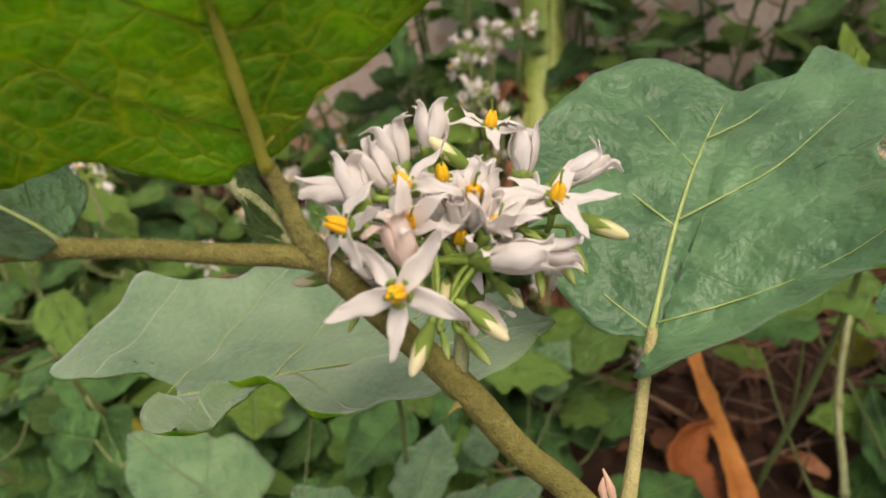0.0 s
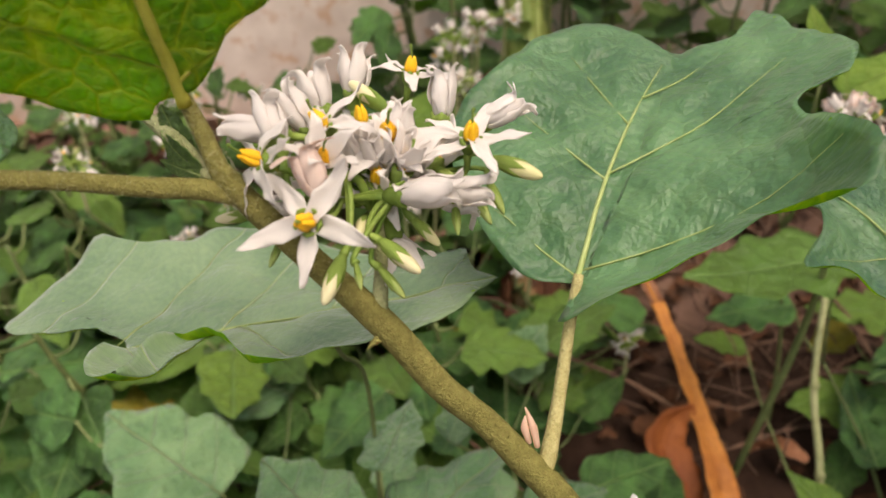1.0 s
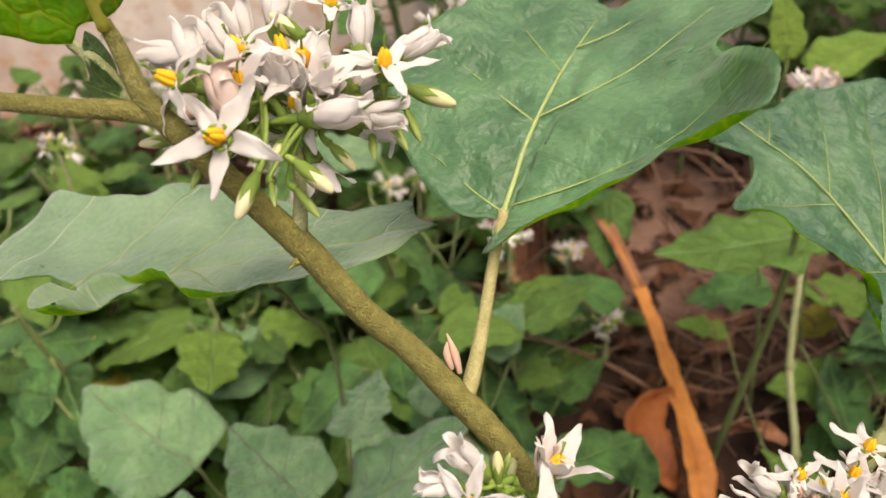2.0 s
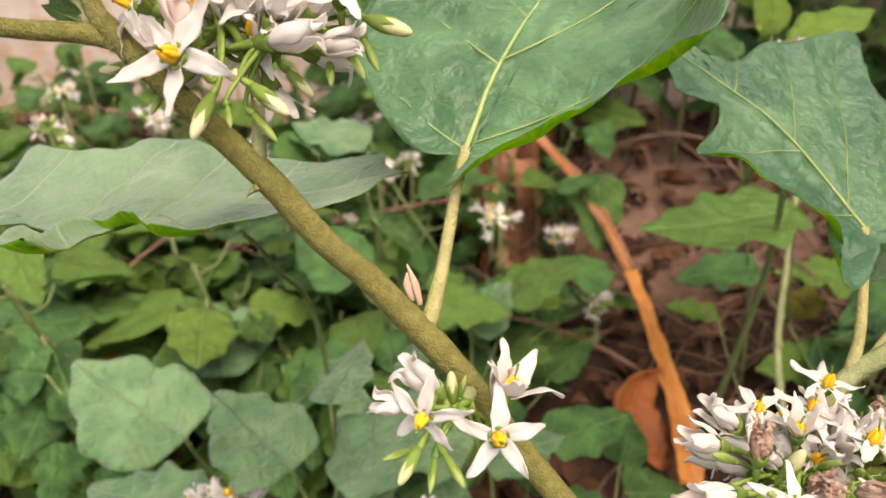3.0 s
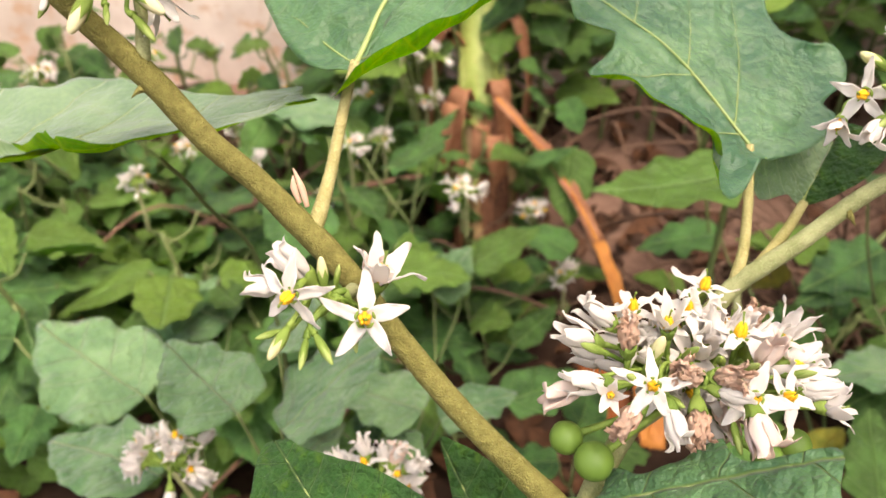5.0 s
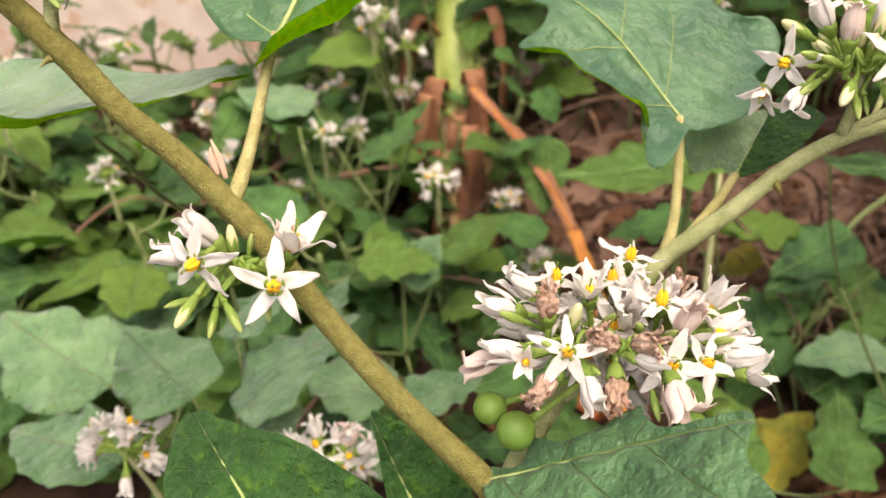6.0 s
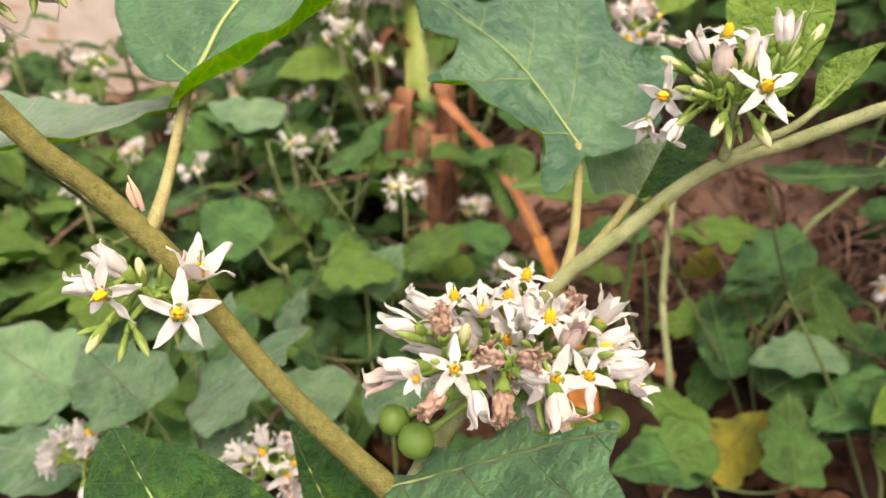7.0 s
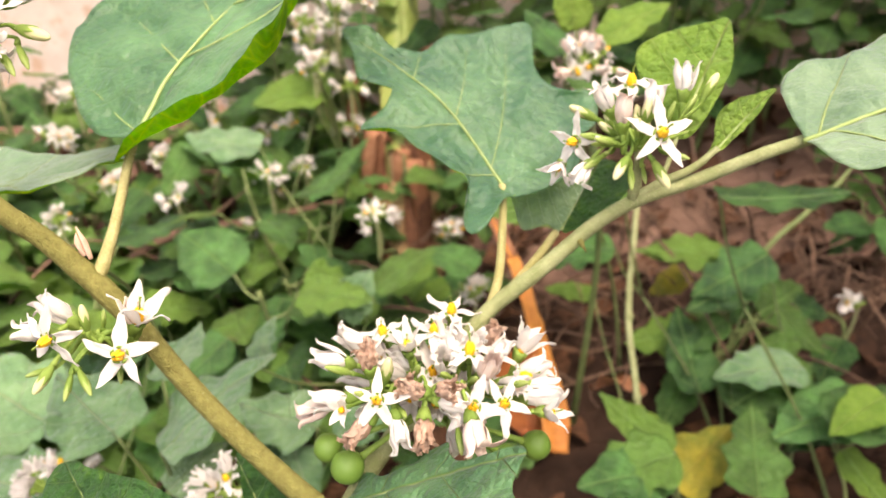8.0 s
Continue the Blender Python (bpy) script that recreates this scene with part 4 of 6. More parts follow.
L4 = [(-0.08, 0.09), (-0.12, 0.20), (-0.11, 0.28), (-0.04, 0.25), (0.01, 0.18), (0.07, 0.14), (0.15, 0.15), (0.23, 0.16), (0.33, 0.19), (0.44, 0.21), (0.51, 0.30), (0.54, 0.20), (0.56, 0.12), (0.64, 0.03), (0.72, 0.06), (0.74, 0.13), (0.88, 0.05), (1.02, 0.0), (0.98, -0.06), (0.94, -0.10), (0.84, -0.07), (0.78, -0.14), (0.72, -0.22), (0.72, -0.35), (0.66, -0.46), (0.61, -0.59), (0.54, -0.68), (0.43, -0.59), (0.33, -0.51), (0.25, -0.50), (0.18, -0.53), (0.10, -0.62), (-0.02, -0.52), (-0.04, -0.35), (-0.12, -0.32), (-0.14, -0.15), (-0.10, -0.03), (-0.07, 0.01)]
big_leaf(shrub, (0.1705, 0.206, -0.040), (0.114, 0.2338, 0.0266), (0.18, -0.87, 0.45), L4, (0.05, 0.05), 0.0, 0.02, 10.0, rib=0.0006, bow=-0.08, mats=(TOP_MID, UNDER), label="lobed blue-green leaf with a wavy rim", centre=(0.30, -0.16), curl=(0.05, 0.02))
L5 = [(0.0, 0.0), (0.03, 0.05), (0.15, 0.03), (0.20, 0.13), (0.26, 0.12), (0.32, 0.08), (0.46, 0.11), (0.57, 0.16), (0.63, 0.17), (0.64, 0.11), (0.70, 0.04), (0.81, 0.04), (0.91, 0.04), (0.99, 0.02), (0.95, -0.10), (0.94, -0.17), (0.97, -0.24), (0.99, -0.31), (0.99, -0.41), (0.84, -0.47), (0.60, -0.50), (0.45, -0.40), (0.30, -0.42), (0.12, -0.30), (0.04, -0.12)]
big_leaf(shrub, (0.106, 0.172, -0.141), (0.168, 0.146, -0.119), (-0.36, -0.49, 0.80), L5, (0.0, 0.0), 0.0, 0.02, 13.0, rib=0.00045, mats=(TOP_WAVY, UNDER), label="mid-green leaf with pointed lobes under the flowers", centre=(0.5, -0.16), side_veins=False)
L6 = [(0.69, 0.36), (0.84, 0.26), (0.99, 0.14), (1.05, 0.04), (0.98, -0.08), (0.90, -0.11), (0.74, -0.23), (0.53, -0.39), (0.26, -0.52), (0.01, -0.62), (-0.23, -0.67), (-0.49, -0.58), (-0.47, -0.20), (-0.18, 0.06), (-0.13, 0.30), (0.29, 0.45)]
big_leaf(shrub, (0.057, 0.150, -0.151), (0.033, 0.166, -0.122), (-0.1, -0.75, 0.65), L6, (0.1, 0.25), 0.03, 0.05, 16.0, (TOP_DEEP, UNDER), "dark glossy leaf mottled yellow-green with a pale rim", 0.0007, (0.38, -0.08), side_veins=False)
L7 = [(0.99, -0.01), (0.77, 0.05), (0.47, 0.13), (0.19, 0.19), (-0.06, 0.02), (-0.05, -0.27), (0.22, -0.37), (0.53, -0.32), (0.79, -0.19), (0.92, -0.09)]
big_leaf(shrub, (0.094, 0.190, -0.168), (0.074, 0.197, -0.128), (-0.2, -0.8, 0.6), L7, (0.1, 0.2), 0.03, 0.05, 19.0, (TOP_DEEP, UNDER), "small dark glossy leaf behind the stem", 0.0007, (0.42, -0.08), side_veins=False)
tube("petiole", [P(0.057, 0.150, -0.151), P(0.08, 0.16, -0.165), P(0.123, 0.184, -0.166)], [0.0008, 0.0012, 0.0018], PETIOLE, shrub, 8, 5)
tube("petiole", [P(0.094, 0.190, -0.168), P(0.11, 0.188, -0.172), P(0.128, 0.187, -0.172)], [0.0008, 0.0012, 0.0018], PETIOLE, shrub, 8, 5)
big_leaf(shrub, (0.263, 0.172, -0.034), (0.340, 0.160, -0.018), (-0.15, -0.62, 0.77), wild_outline(31, 0.44, 2.4, 0.12), (0.25, 0.2), 0.04, 0.05, 22.0, mats=(TOP_PALE, UNDER), label="broad pale green leaf at the branch tip", side_veins=True)
L9 = [(0.03, 0.09), (0.31, 0.37), (0.53, 0.52), (0.69, 0.48), (0.85, 0.30), (0.94, 0.13), (1.01, 0.01), (0.81, -0.10), (0.62, -0.16), (0.37, -0.16), (0.06, -0.09)]
big_leaf(shrub, (0.230, 0.195, -0.029), (0.253, 0.200, 0.013), (-0.2, -0.8, 0.5), L9, (0.1, 0.5), 0.03, 0.03, 25.0, (YOUNG, YOUNG), "young yellow-green leaf standing upright", 0.0006, (0.5, 0.12), side_veins=False)
tube("petiole", [P(0.230, 0.195, -0.029), P(0.226, 0.194, -0.038), P(0.221, 0.1915, -0.047)], [0.0008, 0.0009, 0.001], STEM_PALE, shrub, 8, 4)
L10 = [(0.0, 0.0), (-0.05, 0.22), (-0.31, 0.48), (-0.15, 0.72), (0.11, 0.94), (0.28, 0.71), (0.63, 0.4), (1.0, 0.0)]
big_leaf(shrub, (0.1935, 0.220, -0.0565), (0.207, 0.226, -0.036), (0.35, -0.75, 0.55), L10, (0.1, 0.1), 0.02, 0.03, 28.0, (TOP_PALE, UNDER), "folded leaf showing its pale felted side", 0.0005, (0.30, 0.36), side_veins=False)
L10B = [(0.0, 0.0), (1.0, 0.0), (1.36, -0.05), (1.19, -0.62), (0.99, -0.66), (0.55, -0.55), (0.21, -0.33)]
big_leaf(shrub, (0.1935, 0.2197, -0.0567), (0.207, 0.2257, -0.0362), (-0.45, -0.85, 0.25), L10B, (0.1, 0.1), 0.02, 0.03, 31.0, (TOP_DEEP, UNDER), "dark half of a folded leaf", 0.0004, (0.75, -0.30), side_veins=False)
BRACT = [(0.0, 0.01), (0.20, 0.07), (0.48, 0.26), (0.69, 0.24), (0.87, 0.13), (1.03, 0.0), (0.91, -0.03), (0.64, -0.08), (0.33, -0.07)]
big_leaf(shrub, (0.236, 0.186, -0.038), (0.259, 0.183, -0.016), (-0.6, -0.7, 0.3), BRACT, (0.2, 0.2), 0.02, 0.03, 34.0, (YOUNG, YOUNG), "small young bract unfolding", 0.0006, (0.5, 0.06), side_veins=False)
big_leaf(shrub, (-0.070, 0.1355, 0.0015), (-0.120, 0.118, 0.030), (0.50, -0.30, 0.80), wild_outline(33, 0.40, 2.4, 0.1), (0.5, 0.5), 0.02, 0.05, 37.0, mats=(TOP_WAVY, UNDER), label="leaf curling up from a side petiole", side_veins=False)
for k, (a, b) in enumerate((((-0.031, 0.1415, 0.002), (-0.0395, 0.143, 0.0105)), ((-0.031, 0.141, 0.0015), (-0.0385, 0.140, 0.0045)), ((-0.034, 0.143, 0.006), (-0.0405, 0.145, 0.0165)))):
    big_leaf(shrub, a, b, (-0.3, -0.8, -0.4 + 0.5 * k), wild_outline(50 + k, 0.22, 1.5, 0.05), (0.8, 0.8), 0.08, 0.03, 40.0 + k, (FIELD_UNDER, FIELD_UNDER), "tiny felted leaf unfolding", 0.0003, side_veins=False)
hairs("stem_hairs", MAIN[1:], lambda t: 0.0034 - 0.0008 * t, 5200, 3)
hairs("stem_hairs", LEFT, lambda t: 0.0021 - 0.0003 * t, 1500, 4)
hairs("stem_hairs", RIGHT, lambda t: 0.0031 - 0.001 * t, 2600, 5)
hairs("stem_hairs", PET2, lambda t: 0.0019 - 0.0005 * t, 700, 6)
hairs("stem_hairs", PET1, lambda t: 0.0021 - 0.0005 * t, 500, 7)

# ---- flower clusters of the near shrub ----
flower_cluster(
    "flower_cluster", "dense head of white star flowers with yellow anthers and cream buds", (0.0035, 0.155, -0.027), (0.0025, 0.150, -0.002),
    [((-0.008, 0.134, -0.008), (-0.20, -0.95, -0.05), "open", 0.0135, -0.14), ((-0.018, 0.138, 0.004), (-0.75, -0.55, 0.25), "open", 0.012, 0.8),
     ((0.006, 0.148, 0.010), (0.0, -0.80, 0.45), "open", 0.0135, 0.25), ((0.023, 0.150, 0.010), (0.10, -0.70, 0.65), "open", 0.012, 0.9),
     ((0.010, 0.158, 0.026), (0.15, -0.45, 0.85), "open", 0.010, 0.2), ((-0.007, 0.146, 0.012), (-0.45, -0.65, 0.55), "open", 0.012, 0.5),
     ((0.0, 0.153, 0.014), (-0.1, -0.6, 0.75), "open", 0.011, 0.1), ((0.009, 0.1455, 0.003), (0.45, -0.45, 0.75), "half", 0.0115, 0.6),
     ((-0.007, 0.142, 0.004), (0.2, -0.8, 0.5), "half", 0.011, 0.4)],
    [((-0.009, 0.155, 0.017), (-0.25, 0.0, 1.0)), ((-0.0025, 0.158, 0.021), (-0.05, 0.0, 1.0)), ((-0.011, 0.149, 0.012), (-0.5, -0.2, 0.85)), ((-0.017, 0.145, 0.0105), (-1.0, -0.1, 0.15)),
     ((0.017, 0.157, 0.016), (0.05, -0.2, 1.0)), ((0.026, 0.157, 0.015), (0.9, -0.1, 0.45)), ((0.009, 0.144, -0.002), (0.95, -0.35, 0.05), "closed", 0.0135), ((-0.006, 0.137, -0.003), (-0.35, -0.25, 0.95), "fading"), ((-0.016, 0.143, 0.008), (-0.3, 0.2, 0.9))],
    [],
    [((0.006, 0.145, -0.0125), (0.75, -0.1, -0.6)), ((0.005, 0.148, -0.018), (0.6, -0.1, -0.7), 0.009, 1), ((-0.003, 0.140, -0.016), (-0.35, -0.2, -0.95)), ((0.0, 0.143, -0.017), (0.2, -0.3, -0.8), 0.006, 1),
     ((0.030, 0.156, 0.006), (0.9, -0.2, -0.35), 0.0115), ((0.004, 0.155, 0.018), (-0.7, -0.2, 0.5)), ((-0.024, 0.150, -0.006), (-1.0, -0.1, -0.15), 0.008), ((-0.017, 0.150, -0.012), (-0.4, -0.1, -0.9), 0.007, 1),
     ((0.024, 0.156, -0.001), (0.5, -0.1, -0.85), 0.010, 1), ((0.028, 0.158, 0.001), (0.4, -0.1, -0.9), 0.009, 1), ((0.016, 0.152, 0.004), (0.5, -0.5, -0.3), 0.008, 1), ((0.020, 0.154, -0.004), (0.1, -0.2, -1.0), 0.008, 1), ((-0.008, 0.146, -0.008), (-0.5, -0.4, -0.6), 0.007, 1)],
    22, 0.021, seed=5, fill_kinds=("bud", "closed", "half", "open", "closed"))

c2 = flower_cluster(
    "flower_cluster", "broad dome of white flowers mixed with wilted brown ones", (0.130, 0.190, -0.124), (0.145, 0.180, -0.109),
    [((0.127, 0.158, -0.106), (-0.05, -0.95, 0.2), "open", 0.0105, 0.25), ((0.155, 0.166, -0.111), (-0.15, -0.9, 0.3), "open", 0.0115, 0.1), ((0.117, 0.158, -0.108), (-0.25, -0.9, 0.0), "half", 0.007, 0.3),
     ((0.164, 0.168, -0.111), (0.25, -0.8, 0.35), "open", 0.0105, 0.7), ((0.128, 0.180, -0.089), (-0.15, -0.6, 0.75), "open", 0.0105, 0.2), ((0.144, 0.184, -0.090), (0.0, -0.5, 0.85), "open", 0.0105, 0.4),
     ((0.150, 0.188, -0.084), (0.1, -0.5, 0.85), "open", 0.011, 0.6), ((0.155, 0.175, -0.096), (0.05, -0.55, 0.85), "open", 0.0125, 0.2), ((0.136, 0.175, -0.094), (-0.1, -0.5, 0.85), "half", 0.011, 0.5),
     ((0.172, 0.187, -0.098), (0.5, -0.1, 0.85), "half", 0.0125, 0.3), ((0.177, 0.175, -0.115), (0.85, -0.4, 0.0), "half", 0.010, 0.3)],
    [((0.116, 0.176, -0.097), (-0.9, -0.3, 0.3)), ((0.117, 0.168, -0.107), (-0.95, -0.3, 0.05), "closed"), ((0.122, 0.180, -0.093), (-0.75, -0.2, 0.6)), ((0.132, 0.160, -0.112), (0.15, -0.4, -0.9), "closed", 0.011),
     ((0.154, 0.163, -0.114), (0.2, -0.45, -0.85), "fading", 0.0125), ((0.172, 0.178, -0.111), (0.95, -0.3, 0.05)), ((0.171, 0.184, -0.104), (0.9, -0.2, 0.3), "closed"), ((0.145, 0.163, -0.108), (0.8, -0.5, -0.2), "closed", 0.010), ((0.159, 0.172, -0.103), (0.3, -0.6, 0.7), "fading"), ((0.112, 0.171, -0.108), (-0.9, -0.1, -0.3), "fading")],
    [((0.124, 0.170, -0.098), (-0.1, -0.4, 0.9)), ((0.140, 0.163, -0.105), (-0.7, -0.6, 0.2)), ((0.145, 0.164, -0.105), (0.5, -0.8, 0.2)), ((0.162, 0.188, -0.096), (0.2, -0.3, 0.9)), ((0.124, 0.160, -0.112), (-0.7, -0.4, -0.6)), ((0.140, 0.164, -0.113), (-0.1, -0.4, -0.9)), ((0.135, 0.166, -0.104), (0.1, -0.9, 0.2))],
    [((0.129, 0.166, -0.101), (0.2, -0.6, 0.75)), ((0.117, 0.170, -0.099), (-0.7, -0.5, 0.3), 0.010, 1), ((0.138, 0.167, -0.100), (0.2, -0.8, 0.4), 0.009, 1), ((0.148, 0.169, -0.102), (-0.3, -0.8, 0.3), 0.009, 1), ((0.124, 0.161, -0.105), (-0.5, -0.7, 0.3), 0.008, 1), ((0.168, 0.173, -0.106), (0.5, -0.7, 0.2), 0.009, 1), ((0.155, 0.171, -0.104), (0.2, -0.8, 0.3), 0.008, 1), ((0.133, 0.164, -0.110), (0.3, -0.8, -0.2), 0.008, 1), ((0.150, 0.166, -0.118), (0.1, -0.4, -0.9), 0.009, 1)],
    40, 0.030, size=0.0116, seed=8, fill_kinds=("closed", "half", "open", "open", "closed", "half", "closed", "fading"))
for at, rad in (((0.109, 0.178, -0.1235), 0.0046), ((0.1155, 0.173, -0.1285), 0.0053), ((0.176, 0.190, -0.129), 0.0050), ((0.166, 0.184, -0.131), 0.0045)):
    berry(c2, P(0.140, 0.182, -0.114), P(*at), rad)
tube("peduncle", [P(0.122, 0.1855, -0.133), P(0.125, 0.188, -0.127), P(0.130, 0.190, -0.124)], [0.0022, 0.002, 0.0019], STEM_PALE, c2, 9, 4)

flower_cluster(
    "flower_cluster", "open cluster of white flowers and many pale green buds", (0.213, 0.1915, -0.0485), (0.213, 0.181, -0.032),
    [((0.193, 0.182, -0.030), (-0.75, -0.6, -0.1), "open", 0.0105, 0.5), ((0.217, 0.170, -0.031), (0.1, -0.95, 0.15), "open", 0.012, 0.2), ((0.213, 0.185, -0.012), (-0.05, -0.55, 0.8), "open", 0.0115, 0.4), ((0.189, 0.187, -0.036), (-0.5, -0.3, -0.8), "half", 0.009, 0.4)],
    [((0.205, 0.183, -0.020), (-0.5, -0.2, 0.85)), ((0.207, 0.176, -0.026), (-0.05, -0.4, 0.9), "fading"), ((0.216, 0.179, -0.023), (0.4, -0.2, 0.9)), ((0.230, 0.185, -0.015), (0.15, -0.1, 1.0)), ((0.196, 0.180, -0.038), (-0.7, -0.3, -0.7), "closed", 0.009)],
    [],
    [((0.207, 0.175, -0.038), (-0.55, -0.4, -0.7)), ((0.217, 0.176, -0.040), (0.35, -0.3, -0.9)), ((0.200, 0.180, -0.036), (-0.8, -0.3, -0.5), 0.010, 1), ((0.199, 0.183, -0.022), (-0.85, -0.2, 0.4), 0.010), ((0.211, 0.173, -0.030), (-0.1, -0.7, 0.7), 0.007), ((0.203, 0.175, -0.032), (-0.8, -0.6, 0.1), 0.010, 1),
     ((0.214, 0.176, -0.026), (0.1, -0.5, 0.8), 0.010), ((0.237, 0.184, -0.016), (0.5, -0.2, 0.8), 0.009), ((0.229, 0.181, -0.022), (0.5, -0.3, 0.7), 0.008, 1), ((0.200, 0.177, -0.030), (-0.9, -0.4, 0.1), 0.010, 1), ((0.222, 0.178, -0.025), (0.3, -0.4, 0.8), 0.008, 1), ((0.209, 0.177, -0.041), (-0.1, -0.4, -0.9), 0.009, 1), ((0.222, 0.176, -0.036), (0.7, -0.5, -0.4), 0.008, 1)],
    14, 0.017, size=0.011, seed=13, fill_kinds=("bud",))

flower_cluster(
    "flower_cluster", "small loose group of white flowers beside the stem", (0.0525, 0.1705, -0.082), (0.048, 0.156, -0.085),
    [((0.042, 0.142, -0.082), (-0.30, -0.80, -0.40), "open", 0.0105, 0.20), ((0.058, 0.148, -0.088), (0.05, -0.97, -0.05), "open", 0.0118, 0.28), ((0.06, 0.154, -0.08), (0.42, -0.35, 0.82), "half", 0.0135, 0.3)],
    [((0.044, 0.149, -0.078), (-0.62, -0.35, 0.70), "closed", 0.0115), ((0.038, 0.147, -0.081), (-0.97, -0.2, 0.1), "closed", 0.0090), ((0.059, 0.156, -0.082), (0.15, -0.3, 0.95), "fading", 0.0100)],
    [],
    [((0.048, 0.15, -0.08), (-0.05, -0.3, 0.95), 0.0078), ((0.05, 0.156, -0.08), (0.2, -0.3, 0.9), 0.006, 1), ((0.04, 0.145, -0.091), (-0.45, -0.3, -0.80), 0.0085), ((0.044, 0.148, -0.094), (-0.15, -0.3, -0.95), 0.008, 1), ((0.047, 0.148, -0.093), (0.5, -0.3, -0.75), 0.009, 1), ((0.038, 0.147, -0.091), (-0.85, -0.2, -0.25), 0.007, 1), ((0.047, 0.154, -0.086), (0.3, -0.5, 0.6), 0.006, 1), ((0.054, 0.156, -0.092), (0.2, -0.3, -0.9), 0.007, 1)],
    0, 0.010, size=0.011, seed=17)


# ---- plants behind ----
def field_leaf(plant, base, tip, normal, length, data, stalk_from, label="", stalk=0.0011):
    """A leaf of a plant behind, on a petiole from its stem. World points."""
    m = leaf_pose(base, tip, normal) @ Matrix.Scale(length / 0.09, 4)
    place("leaf", data, plant, m, label)
    mid = stalk_from.lerp(base, 0.6) + Vector((0, 0, -0.008))
    tube("petiole", [stalk_from, mid, base], [stalk * 1.4, stalk, stalk], FIELD_STEM, plant, 6, 4)


def leafy_plant(foot, height, lean, count, size, seed, label, kinds=None):
    """A weedy plant: a bent stem with leaves on petioles all the way up."""
    r = random.Random(seed)
    foot = Vector((foot[0], foot[1], ground_z(foot[0], foot[1]) - 0.01))
    plant = thing("leafy_plant", foot, label, "plant", "plants in the bed")
    top = foot + Vector((lean[0], lean[1], height))
    line = smooth_line([foot, foot.lerp(top, 0.35) + Vector((lean[0] * -0.2, 0, 0.01)), foot.lerp(top, 0.7) + Vector((0, lean[1] * 0.1, 0.0)), top], 6)
    tube("stem", line, [0.0035, 0.0028, 0.002], FIELD_STEM, plant, 7, 1)
    for k in range(count):
        f = 0.25 + 0.75 * (k + 0.5) / count
        at = line[min(len(line) - 1, int(f * (len(line) - 1)))]
        a = k * 2.4 + r.uniform(-0.5, 0.5) + seed
        out = Vector((math.cos(a), math.sin(a) - 0.25, 0)).normalized()
        base = at + out * r.uniform(0.015, 0.045) + Vector((0, 0, r.uniform(0.01, 0.03)))
        length = size * r.uniform(0.7, 1.2)
        tip = base + out * length + Vector((0, 0, r.uniform(-0.045, 0.02)))
        normal = Vector((r.gauss(0, 0.42), -0.25 + r.gauss(0, 0.38), 1.0)).normalized()
        field_leaf(plant, base, tip, normal, length, r.choice(kinds or FIELD_LEAVES), at)
    return plant, top


def hero_plant(foot, leaves, label, seed=0):
    """A plant whose leaves stand where they are given: base, tip, normal, mesh, label."""
    r = random.Random(seed)
    f = P(*foot)
    f.z = ground_z(f.x, f.y) - 0.01
    plant = thing("leafy_plant", f, label, "plant", "plants in the bed")
    tops = [P(*lv[0]) for lv in leaves]
    head = sum(tops, Vector()) / len(tops)
    knot = f.lerp(head, 0.72) + Vector((0, 0.02, -0.015))
    if knot.z < f.z + 0.03:
        knot.z = f.z + 0.03
    tube("stem", [f, f.lerp(knot, 0.5) + Vector((0.008, 0.004, 0)), knot], [0.0020, 0.0015, 0.0012], FIELD_STEM, plant, 7, 5)
    for lv in leaves:
        base, tip = P(*lv[0]), P(*lv[1])
        field_leaf(plant, base, tip, D(*lv[2]), (tip - base).length, lv[3] if len(lv) > 3 else r.choice(FIELD_LEAVES), knot, lv[4] if len(lv) > 4 else "", 0.0009)
    return plant


F = FIELD_LEAVES
UPW = (0, -0.6, 0.8)
hero_plant((-0.10, 0.50, -0.34), [((-0.120, 0.45, -0.164), (-0.200, 0.47, -0.120), UPW, PALE_LEAVES[3]), ((-0.087, 0.39, -0.197), (-0.165, 0.42, -0.186), (0, -0.5, 0.85), PALE_LEAVES[0]), ((-0.104, 0.58, -0.127), (-0.187, 0.60, -0.099), UPW, PALE_LEAVES[3])], "plant with large rounded mid-green leaves", 1)
hero_plant((0.01, 0.42, -0.36), [((-0.008, 0.345, -0.161), (0.049, 0.368, -0.113), (-0.35, -0.45, 0.8), PALE_LEAVES[1]), ((-0.029, 0.342, -0.152), (-0.075, 0.370, -0.121), (0.15, -0.7, 0.7), PALE_LEAVES[2]), ((-0.015, 0.370, -0.126), (-0.001, 0.40, -0.096), (-0.4, -0.7, 0.6), PALE_LEAVES[2]), ((-0.007, 0.350, -0.183), (0.020, 0.370, -0.163), UPW, PALE_LEAVES[1])], "plant with angular pale leaves on long stalks", 2)
hero_plant((0.04, 0.50, -0.36), [((0.059, 0.45, -0.174), (0.002, 0.47, -0.160), UPW, PALE_LEAVES[2]), ((0.070, 0.45, -0.180), (0.120, 0.46, -0.165), UPW, PALE_LEAVES[0]), ((0.040, 0.46, -0.19), (0.055, 0.44, -0.225), UPW, PALE_LEAVES[0]), ((-0.016, 0.50, -0.180), (-0.020, 0.53, -0.145), UPW, PALE_LEAVES[0])], "low plant with oval blue-green leaves", 21)
